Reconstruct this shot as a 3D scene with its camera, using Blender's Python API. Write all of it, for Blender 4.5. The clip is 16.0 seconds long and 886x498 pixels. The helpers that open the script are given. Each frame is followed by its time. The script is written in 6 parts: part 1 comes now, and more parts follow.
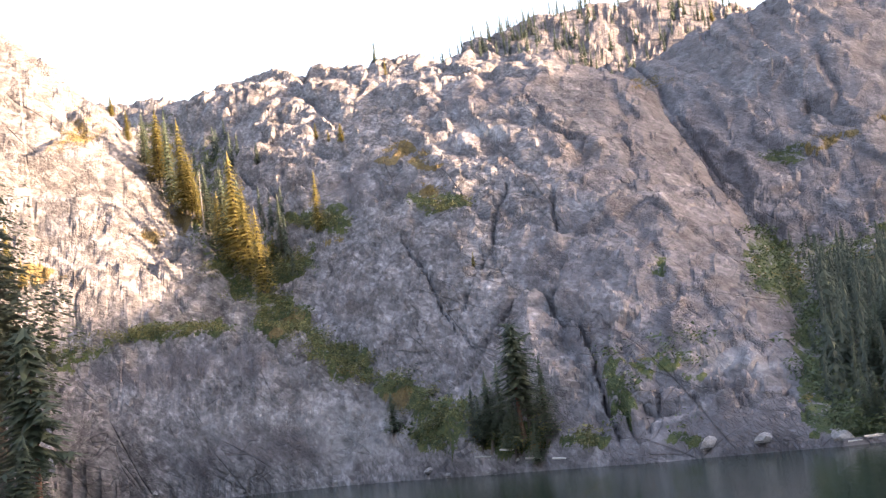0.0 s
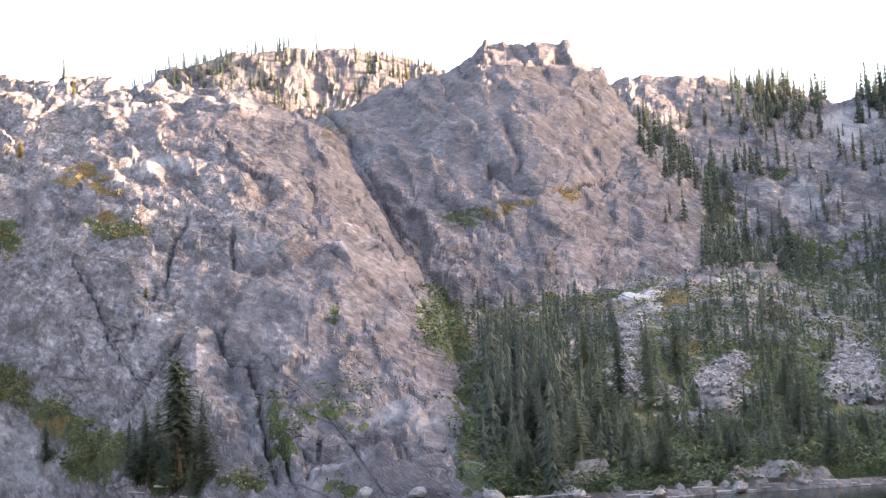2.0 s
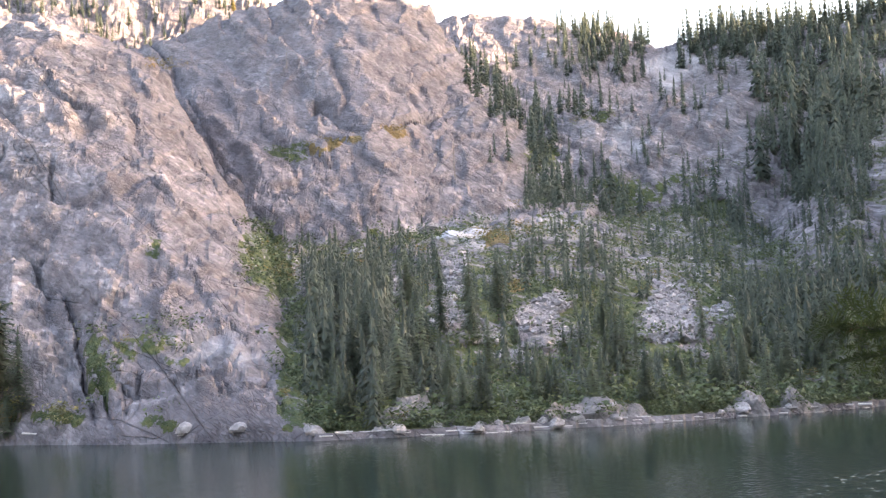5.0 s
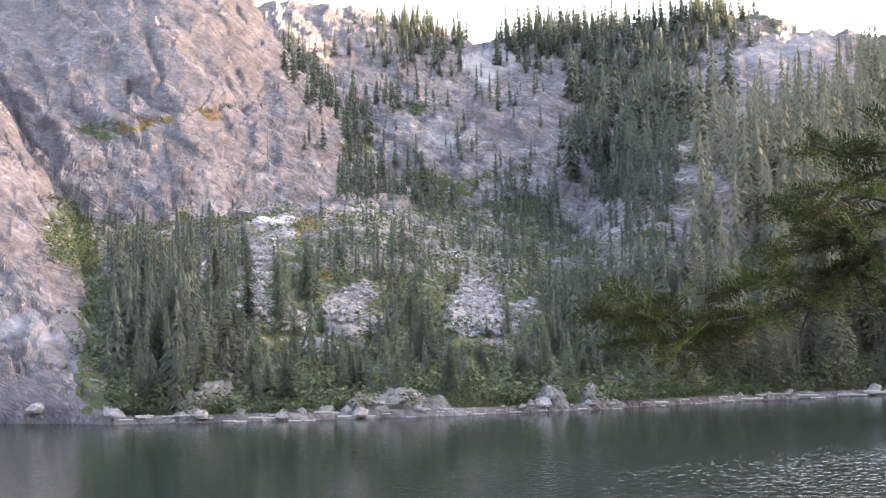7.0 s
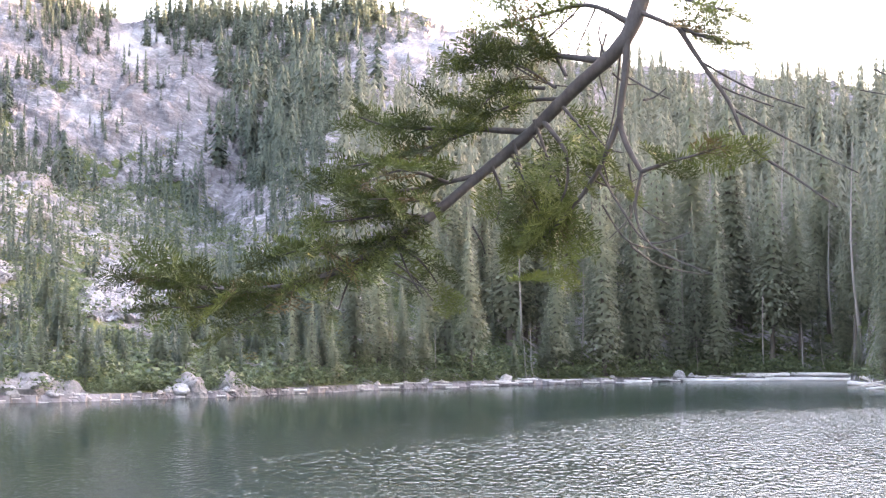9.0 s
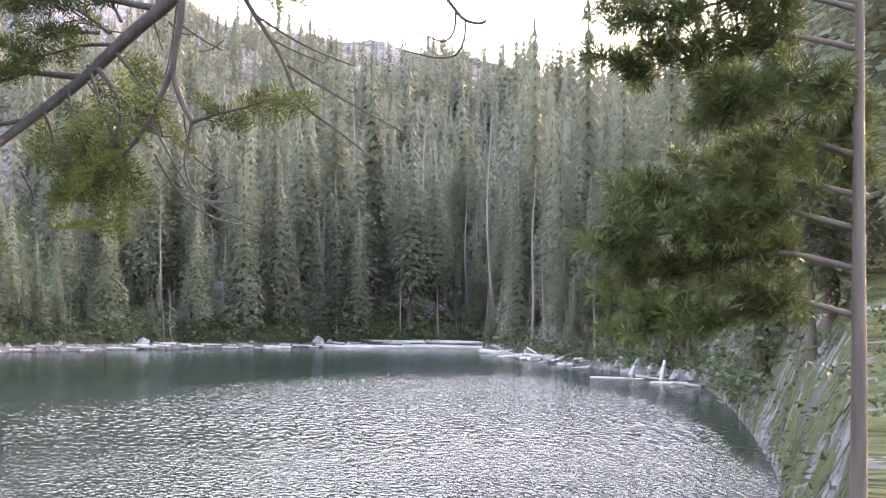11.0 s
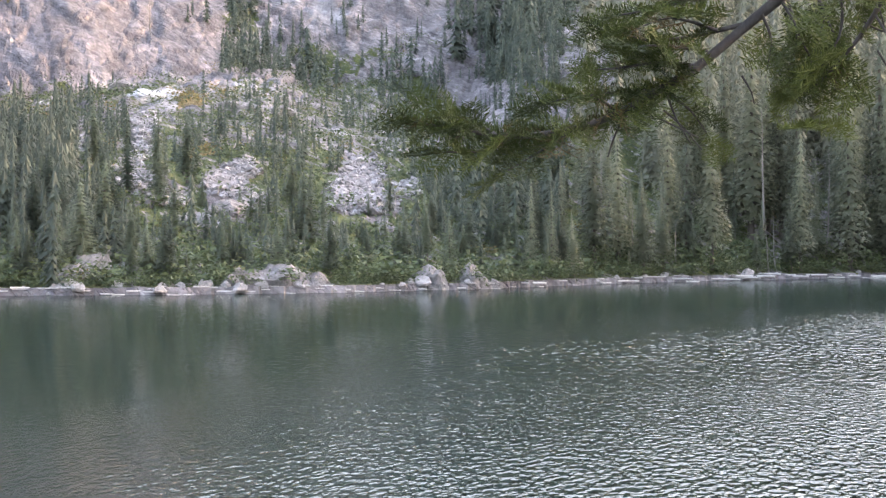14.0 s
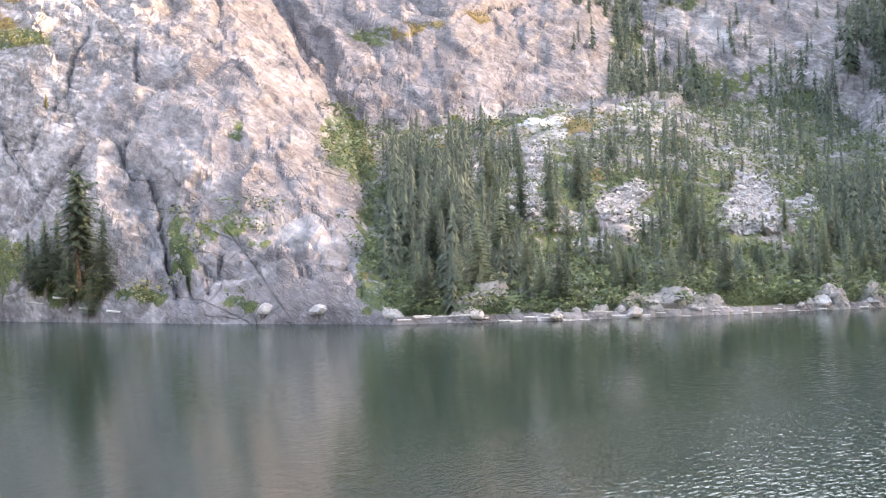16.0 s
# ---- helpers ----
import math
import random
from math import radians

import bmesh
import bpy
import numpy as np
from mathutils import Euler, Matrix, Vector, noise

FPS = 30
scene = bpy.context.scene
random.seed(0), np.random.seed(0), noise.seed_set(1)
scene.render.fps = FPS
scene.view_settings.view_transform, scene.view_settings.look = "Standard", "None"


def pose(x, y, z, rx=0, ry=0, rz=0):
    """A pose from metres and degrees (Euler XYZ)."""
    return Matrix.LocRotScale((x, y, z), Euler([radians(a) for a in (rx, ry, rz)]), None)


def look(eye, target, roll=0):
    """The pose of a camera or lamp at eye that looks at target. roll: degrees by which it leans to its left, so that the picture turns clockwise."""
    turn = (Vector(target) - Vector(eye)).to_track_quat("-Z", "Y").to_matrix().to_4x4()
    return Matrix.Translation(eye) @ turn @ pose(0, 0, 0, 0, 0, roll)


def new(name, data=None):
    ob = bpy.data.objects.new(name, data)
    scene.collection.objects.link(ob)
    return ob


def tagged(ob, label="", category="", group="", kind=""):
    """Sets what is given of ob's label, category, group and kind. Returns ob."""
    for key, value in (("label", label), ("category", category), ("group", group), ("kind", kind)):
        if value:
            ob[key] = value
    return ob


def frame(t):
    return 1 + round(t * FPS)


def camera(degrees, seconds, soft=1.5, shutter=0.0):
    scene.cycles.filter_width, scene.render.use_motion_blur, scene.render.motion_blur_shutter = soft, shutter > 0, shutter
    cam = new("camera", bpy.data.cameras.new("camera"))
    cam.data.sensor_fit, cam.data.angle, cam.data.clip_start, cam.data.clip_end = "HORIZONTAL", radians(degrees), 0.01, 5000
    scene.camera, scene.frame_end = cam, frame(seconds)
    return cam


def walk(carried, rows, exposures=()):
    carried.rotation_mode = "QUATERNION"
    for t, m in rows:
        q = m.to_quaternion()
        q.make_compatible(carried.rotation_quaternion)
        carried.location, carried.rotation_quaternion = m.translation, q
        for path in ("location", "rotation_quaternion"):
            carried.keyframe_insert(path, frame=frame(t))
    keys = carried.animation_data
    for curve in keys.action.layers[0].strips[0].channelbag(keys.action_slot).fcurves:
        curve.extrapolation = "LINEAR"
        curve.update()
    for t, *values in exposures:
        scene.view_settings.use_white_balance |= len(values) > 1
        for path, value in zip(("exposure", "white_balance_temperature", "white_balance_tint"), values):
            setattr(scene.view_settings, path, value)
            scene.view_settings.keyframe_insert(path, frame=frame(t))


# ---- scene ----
cam = camera(31.0, 16.0, soft=1.35)
PATH = [
    (0.0, pose(0.000, 0.001, 4.000, 96.85, 7.16, -0.02)),
    (0.5, pose(0.009, 0.014, 4.000, 97.69, 5.93, -4.11)),
    (1.0, pose(0.017, 0.027, 4.000, 98.08, 4.35, -7.56)),
    (1.5, pose(0.025, 0.040, 4.000, 97.78, 3.68, -10.54)),
    (2.0, pose(0.033, 0.054, 4.001, 97.31, 3.13, -12.17)),
    (2.5, pose(0.041, 0.067, 4.001, 96.85, 2.73, -13.68)),
    (3.0, pose(0.050, 0.080, 4.001, 95.94, 2.36, -14.81)),
    (3.5, pose(0.058, 0.093, 4.001, 95.54, 1.97, -16.05)),
    (6.0, pose(0.066, 0.107, 4.001, 94.47, 2.52, -21.02)),
    (6.5, pose(0.082, 0.085, 3.999, 94.75, 1.51, -23.29)),
    (7.0, pose(0.107, 0.072, 3.981, 94.10, 1.09, -25.46)),
    (7.5, pose(0.128, 0.073, 3.980, 93.70, 0.95, -27.42)),
    (8.0, pose(0.172, 0.067, 3.963, 93.23, 0.53, -30.49)),
    (8.5, pose(0.213, 0.047, 3.963, 93.38, 0.28, -34.24)),
    (9.0, pose(0.267, 0.025, 3.949, 93.53, 0.13, -38.22)),
    (9.5, pose(0.291, -0.026, 3.949, 93.83, -0.03, -41.58)),
    (10.0, pose(0.343, -0.052, 3.946, 93.55, -1.33, -44.87)),
    (10.2, pose(0.362, -0.066, 3.942, 93.52, -0.98, -45.87)),
    (11.25, pose(0.375, -0.080, 3.925, 92.20, -1.00, -51.64)),
    (12.3, pose(0.325, -0.040, 3.915, 90.81, -0.70, -46.45)),
    (12.5, pose(0.313, -0.029, 3.910, 90.54, -0.74, -43.26)),
    (13.0, pose(0.283, -0.005, 3.873, 89.98, 0.11, -35.68)),
    (13.5, pose(0.243, 0.022, 3.857, 89.39, -0.26, -31.88)),
    (14.0, pose(0.219, 0.038, 3.876, 89.75, -0.02, -29.68)),
    (14.5, pose(0.181, 0.062, 3.873, 89.76, 0.45, -26.34)),
    (15.0, pose(0.134, 0.090, 3.886, 89.98, 1.00, -22.97)),
    (15.5, pose(0.081, 0.123, 3.890, 90.17, 1.25, -18.94)),
    (16.0, pose(0.081, 0.123, 3.890, 90.79, 1.65, -15.70)),
]
EXPOSURES = [(0.0, 2.75, 7050, 27), (3.5, 3.28, 7250, 28), (7.0, 3.5, 7350, 28), (8.0, 3.83, 7450, 29), (9.0, 4.38, 7550, 33), (10.0, 4.6, 7600, 34), (12.5, 3.8, 7700, 33),
             (14.0, 3.88, 7550, 28), (16.0, 4.02, 7750, 25)]
walk(cam, PATH, EXPOSURES)

# ---- light: low sun behind an added ridge out of view, clear sky ----
SUN_AZ, SUN_EL = radians(105.0), radians(10.0)
world = bpy.data.worlds.new("sky")
scene.world = world
world.use_nodes = True
wn = world.node_tree
sky = wn.nodes.new("ShaderNodeTexSky")
sky.sky_type = "NISHITA"
sky.sun_disc = False
sky.sun_elevation, sky.sun_rotation = SUN_EL, SUN_AZ
sky.dust_density, sky.air_density, sky.ozone_density = 2.5, 1.0, 1.0
wn.nodes["Background"].inputs[1].default_value = 0.15
wn.links.new(sky.outputs[0], wn.nodes["Background"].inputs[0])
sun_way = Vector((math.sin(SUN_AZ) * math.cos(SUN_EL), math.cos(SUN_AZ) * math.cos(SUN_EL), math.sin(SUN_EL)))
sun = new("sun", bpy.data.lights.new("sun", "SUN"))
sun.data.energy, sun.data.angle, sun.data.color = 5.0, radians(0.5), (1.0, 0.80, 0.55)
sun.matrix_world = look(sun_way * 900, (0, 0, 0))
EYE = 4.0

# ---- materials ----


def material(name):
    m = bpy.data.materials.new(name)
    m.use_nodes = True
    return m, m.node_tree.nodes, m.node_tree.links, m.node_tree.nodes["Principled BSDF"]


def ramp(nodes, stops):
    r = nodes.new("ShaderNodeValToRGB")
    while len(r.color_ramp.elements) < len(stops):
        r.color_ramp.elements.new(0.5)
    for e, (p, c) in zip(r.color_ramp.elements, stops):
        e.position, e.color = p, (*c, 1)
    return r


def noise_tex(nodes, links, vec, scale, detail=6.0, rough=0.6, kind="ShaderNodeTexNoise"):
    n = nodes.new(kind)
    n.inputs["Scale"].default_value = scale
    n.inputs["Detail"].default_value = detail
    n.inputs["Roughness"].default_value = rough
    links.new(vec, n.inputs["Vector"])
    return n


def mix(nodes, links, fac, a, b, mode="MIX"):
    n = nodes.new("ShaderNodeMix")
    n.data_type, n.blend_type = "RGBA", mode
    for sock, v in ((n.inputs[0], fac), (n.inputs[6], a), (n.inputs[7], b)):
        if isinstance(v, (int, float)):
            sock.default_value = v
        elif isinstance(v, tuple):
            sock.default_value = (*v, 1)
        else:
            links.new(v, sock)
    return n.outputs[2]


def maths(nodes, links, op, a, b=None, clamp=False):
    n = nodes.new("ShaderNodeMath")
    n.operation, n.use_clamp = op, clamp
    for sock, v in zip(n.inputs, (a, b)):
        if v is None:
            continue
        if isinstance(v, (int, float)):
            sock.default_value = v
        else:
            links.new(v, sock)
    return n.outputs[0]


def attribute(nodes, name):
    n = nodes.new("ShaderNodeAttribute")
    n.attribute_name = name
    return n.outputs["Fac"]


def mapped(nodes, links, scale=(1, 1, 1), turn=(0, 0, 0)):
    tc = nodes.new("ShaderNodeTexCoord")
    mp = nodes.new("ShaderNodeMapping")
    mp.inputs["Scale"].default_value = scale
    mp.inputs["Rotation"].default_value = turn
    links.new(tc.outputs["Object"], mp.inputs[0])
    return mp.outputs[0]


def tilted(nodes, links, size, dip, strike=0.0):
    """Coordinates in which one step is size metres long, with the first axis dipping to the east by so many degrees."""
    tc = nodes.new("ShaderNodeTexCoord")
    mp = nodes.new("ShaderNodeMapping")
    mp.vector_type = "TEXTURE"
    mp.inputs["Rotation"].default_value = (0, radians(dip), radians(strike))
    mp.inputs["Scale"].default_value = size
    links.new(tc.outputs["Object"], mp.inputs[0])
    return mp.outputs[0]


def terrain_material():
    m, N, L, bsdf = material("granite_and_soil")
    v = mapped(N, L, (1, 0.28, 1))
    big = noise_tex(N, L, v, 0.022, 5, 0.6)
    mid = noise_tex(N, L, v, 0.16, 8, 0.6)
    fine = noise_tex(N, L, v, 0.9, 8, 0.68)
    c1 = ramp(N, [(0.30, (0.186, 0.177, 0.175)), (0.48, (0.216, 0.206, 0.203)), (0.68, (0.250, 0.238, 0.233))])
    L.new(mid.outputs[0], c1.inputs[0])
    c2 = ramp(N, [(0.35, (0.80, 0.79, 0.80)), (0.65, (1.02, 1.00, 1.00))])
    L.new(big.outputs[0], c2.inputs[0])
    rock = mix(N, L, 1.0, c1.outputs[0], c2.outputs[0], "MULTIPLY")
    c3 = ramp(N, [(0.32, (0.80, 0.80, 0.81)), (0.52, (0.97, 0.97, 0.97)), (0.72, (1.05, 1.045, 1.04))])
    L.new(fine.outputs[0], c3.inputs[0])
    rock = mix(N, L, 1.0, rock, c3.outputs[0], "MULTIPLY")
    # ledges, plates and grit: bands that dip with the sheets of the granite, stretched in depth to suit the camera's
    # view
    relief = None
    for size, dip, low, high, weight in (((7, 42, 4.4), 34, 0.88, 1.10, 0.5), ((2.6, 18, 1.2), 50, 0.84, 1.16, 0.4), ((2.6, 18, 1.1), -24, 0.86, 1.14, 0.3), ((0.8, 5, 0.45), 35, 0.84, 1.18, 0.12)):
        band = noise_tex(N, L, tilted(N, L, size, dip, -14), 1.0, 3, 0.55)
        # darker hollows, lighter tops: relief shade put into the colour
        rb = ramp(N, [(0.36, (low,) * 3), (0.5, (1.0,) * 3), (0.64, (high,) * 3)])
        L.new(band.outputs[0], rb.inputs[0])
        rock = mix(N, L, 1.0, rock, rb.outputs[0], "MULTIPLY")
        lift = maths(N, L, "MULTIPLY", band.outputs[0], weight)
        relief = lift if relief is None else maths(N, L, "ADD", relief, lift)
    patchy = noise_tex(N, L, v, 0.06, 3, 0.6)
    joints = None
    # plates and blocks, each of its own tone, with sharp edges
    for size, dip, low, high in (((6.0, 40, 4.4), 40, 0.80, 1.14), ((2.6, 15, 1.5), 52, 0.76, 1.20), ((1.3, 7, 0.6), 24, 0.76, 1.24), ((0.7, 3.2, 0.30), 34, 0.76, 1.26)):
        wv = N.new("ShaderNodeVectorMath")
        wv.operation = "MULTIPLY_ADD"
        L.new(noise_tex(N, L, v, 0.22, 2, 0.5).outputs[1], wv.inputs[0])
        wv.inputs[1].default_value = (1.3, 0.6, 1.3)
        L.new(tilted(N, L, size, dip, -14), wv.inputs[2])
        vo = N.new("ShaderNodeTexVoronoi")
        vo.inputs["Scale"].default_value = 1.0
        L.new(wv.outputs[0], vo.inputs["Vector"])
        sep = N.new("ShaderNodeSeparateColor")
        L.new(vo.outputs["Color"], sep.inputs[0])
        rock = mix(N, L, 1.0, rock, maths(N, L, "ADD", maths(N, L, "MULTIPLY", sep.outputs[0], high - low), low), "MULTIPLY")
        relief = maths(N, L, "ADD", relief, maths(N, L, "MULTIPLY", sep.outputs[1], 0.30 * size[2]))
        edge = N.new("ShaderNodeTexVoronoi")
        edge.feature = "DISTANCE_TO_EDGE"
        edge.inputs["Scale"].default_value = 1.0
        L.new(wv.outputs[0], edge.inputs["Vector"])
        r = ramp(N, [(0.0, (1, 1, 1)), (0.07 / size[2] ** 0.6, (0, 0, 0))])
        L.new(edge.outputs["Distance"], r.inputs[0])
        gate = maths(N, L, "MULTIPLY", maths(N, L, "SUBTRACT", patchy.outputs[0] if size[2] > 3 else mid.outputs[0], 0.46), 6.0, True)
        line = maths(N, L, "MULTIPLY", maths(N, L, "MULTIPLY", r.outputs[0], gate), 0.34)
        joints = line if joints is None else maths(N, L, "MAXIMUM", joints, line)
    # dark lichen and water streaks that run down the fall line
    streak = noise_tex(N, L, tilted(N, L, (1.6, 2.4, 14), 8, 0), 1.0, 5, 0.6)
    rs = ramp(N, [(0.54, (0, 0, 0)), (0.70, (1, 1, 1))])
    L.new(streak.outputs[0], rs.inputs[0])
    rock = mix(N, L, maths(N, L, "MULTIPLY", rs.outputs[0], 0.22), rock, (0.13, 0.12, 0.12))
    # long cracks: thin dark lines in sets of one direction each
    for size, dip, wide, weight in (((70, 200, 8.0), 50, 0.005, 0.5), ((60, 200, 6.5), 22, 0.004, 0.42), ((40, 200, 7.0), -38, 0.004, 0.3)):
        vein = noise_tex(N, L, tilted(N, L, size, dip, -14), 1.0, 2.0, 0.4)
        away = maths(N, L, "ABSOLUTE", maths(N, L, "SUBTRACT", vein.outputs[0], 0.5), 0.0)
        gate = maths(N, L, "MULTIPLY", maths(N, L, "SUBTRACT", patchy.outputs[0], 0.45), 9.0, True)
        r = ramp(N, [(0.0, (1, 1, 1)), (wide * 0.4, (0.8, 0.8, 0.8)), (wide, (0, 0, 0))])
        L.new(away, r.inputs[0])
        line = maths(N, L, "MULTIPLY", maths(N, L, "MULTIPLY", r.outputs[0], gate), weight)
        joints = maths(N, L, "MAXIMUM", joints, line)
    rock = mix(N, L, maths(N, L, "MULTIPLY", joints, 0.8), rock, (0.075, 0.070, 0.066))
    pale = attribute(N, "pale")
    palef = maths(N, L, "MULTIPLY", pale, maths(N, L, "ADD", maths(N, L, "MULTIPLY", fine.outputs[0], 1.6), -0.25), True)
    rock = mix(N, L, palef, rock, (0.55, 0.535, 0.52))
    # dark varnish and lichen on the steep faces, and painted shade between talus stones
    var = attribute(N, "varnish_and_shade")
    ve = maths(N, L, "ADD", var, maths(N, L, "MULTIPLY", maths(N, L, "SUBTRACT", mid.outputs[0], 0.5), 2.2))
    ve = maths(N, L, "ADD", ve, maths(N, L, "MULTIPLY", maths(N, L, "SUBTRACT", fine.outputs[0], 0.5), 2.6))
    vv = ramp(N, [(0.25, (0, 0, 0)), (0.75, (1, 1, 1))])
    L.new(ve, vv.inputs[0])
    rock = mix(N, L, maths(N, L, "MULTIPLY", vv.outputs[0], 0.6), rock, (0.140, 0.124, 0.130))
    # plants between the rocks
    gcol = ramp(N, [(0.3, (0.028, 0.042, 0.018)), (0.5, (0.055, 0.075, 0.028)), (0.7, (0.11, 0.115, 0.04))])
    L.new(fine.outputs[0], gcol.inputs[0])
    veg = attribute(N, "veg")
    edge = maths(N, L, "ADD", veg, maths(N, L, "MULTIPLY", maths(N, L, "SUBTRACT", mid.outputs[0], 0.5), 2.4))
    edge = maths(N, L, "ADD", edge, maths(N, L, "MULTIPLY", maths(N, L, "SUBTRACT", fine.outputs[0], 0.5), 4.5))
    vr = ramp(N, [(0.42, (0, 0, 0)), (0.58, (1, 1, 1))])
    L.new(edge, vr.inputs[0])
    grown = maths(N, L, "MULTIPLY", vr.outputs[0], maths(N, L, "MULTIPLY", maths(N, L, "SUBTRACT", veg, 0.12), 5.0, True))
    col = mix(N, L, grown, rock, gcol.outputs[0])
    ocol = ramp(N, [(0.3, (0.10, 0.075, 0.035)), (0.6, (0.20, 0.145, 0.06))])
    L.new(fine.outputs[0], ocol.inputs[0])
    och = attribute(N, "ochre")
    oe = maths(N, L, "ADD", och, maths(N, L, "MULTIPLY", maths(N, L, "SUBTRACT", mid.outputs[0], 0.5), 1.8))
    orr = ramp(N, [(0.45, (0, 0, 0)), (0.62, (1, 1, 1))])
    L.new(oe, orr.inputs[0])
    col = mix(N, L, orr.outputs[0], col, ocol.outputs[0])
    L.new(col, bsdf.inputs["Base Color"])
    bsdf.inputs["Roughness"].default_value = 0.9
    bsdf.inputs["Specular IOR Level"].default_value = 0.2
    h = maths(N, L, "ADD", relief, maths(N, L, "ADD", maths(N, L, "MULTIPLY", mid.outputs[0], 0.4), maths(N, L, "MULTIPLY", fine.outputs[0], 0.35)))
    h = maths(N, L, "SUBTRACT", h, maths(N, L, "MULTIPLY", joints, 0.9))
    b = N.new("ShaderNodeBump")
    b.inputs["Strength"].default_value, b.inputs["Distance"].default_value = 0.9, 1.0
    L.new(h, b.inputs["Height"])
    L.new(b.outputs[0], bsdf.inputs["Normal"])
    return m


def stone_material(name, low, high, scale=0.8, bump=0.4):
    m, N, L, bsdf = material(name)
    v = mapped(N, L)
    n = noise_tex(N, L, v, scale, 8, 0.7)
    r = ramp(N, [(0.3, low), (0.7, high)])
    L.new(n.outputs[0], r.inputs[0])
    geo = N.new("ShaderNodeNewGeometry")
    isl = maths(N, L, "ADD", maths(N, L, "MULTIPLY", geo.outputs["Random Per Island"], 0.75), 0.5)
    L.new(mix(N, L, 1.0, r.outputs[0], isl, "MULTIPLY"), bsdf.inputs["Base Color"])
    bsdf.inputs["Roughness"].default_value = 0.9
    b = N.new("ShaderNodeBump")
    b.inputs["Strength"].default_value, b.inputs["Distance"].default_value = 0.8, bump
    L.new(n.outputs[0], b.inputs["Height"])
    L.new(b.outputs[0], bsdf.inputs["Normal"])
    return m


def foliage_material(name, dark, light, scale=1.5, gloss=0.6, random_from="island", glow=0.25, spread=0.55):
    m, N, L, bsdf = material(name)
    v = mapped(N, L)
    n = noise_tex(N, L, v, scale, 4, 0.6)
    if random_from == "island":
        geo = N.new("ShaderNodeNewGeometry")
        rnd = geo.outputs["Random Per Island"]
    elif random_from == "both":
        geo, info = N.new("ShaderNodeNewGeometry"), N.new("ShaderNodeObjectInfo")
        rnd = maths(N, L, "ADD", maths(N, L, "MULTIPLY", geo.outputs["Random Per Island"], 0.5), maths(N, L, "MULTIPLY", info.outputs["Random"], 0.5))
    else:
        info = N.new("ShaderNodeObjectInfo")
        rnd = info.outputs["Random"]
    f = maths(N, L, "ADD", maths(N, L, "MULTIPLY", rnd, spread), maths(N, L, "MULTIPLY", n.outputs[0], 1.05 - spread))
    r = ramp(N, [(0.2, dark), (0.85, light)])
    L.new(f, r.inputs[0])
    L.new(r.outputs[0], bsdf.inputs["Base Color"])
    bsdf.inputs["Roughness"].default_value = gloss
    bsdf.inputs["Specular IOR Level"].default_value = 0.3
    tr = N.new("ShaderNodeBsdfTranslucent")
    L.new(r.outputs[0], tr.inputs[0])
    ms = N.new("ShaderNodeMixShader")
    ms.inputs[0].default_value = glow
    L.new(bsdf.outputs[0], ms.inputs[1])
    L.new(tr.outputs[0], ms.inputs[2])
    L.new(ms.outputs[0], N["Material Output"].inputs[0])
    return m


def bark_material(name, low, high, scale=6.0, stretch=0.15, bump=0.02):
    m, N, L, bsdf = material(name)
    v = mapped(N, L, (1, 1, stretch))
    n = noise_tex(N, L, v, scale, 6, 0.7)
    r = ramp(N, [(0.3, low), (0.7, high)])
    L.new(n.outputs[0], r.inputs[0])
    L.new(r.outputs[0], bsdf.inputs["Base Color"])
    bsdf.inputs["Roughness"].default_value = 0.85
    b = N.new("ShaderNodeBump")
    b.inputs["Strength"].default_value, b.inputs["Distance"].default_value = 0.7, bump
    L.new(n.outputs[0], b.inputs["Height"])
    L.new(b.outputs[0], bsdf.inputs["Normal"])
    return m


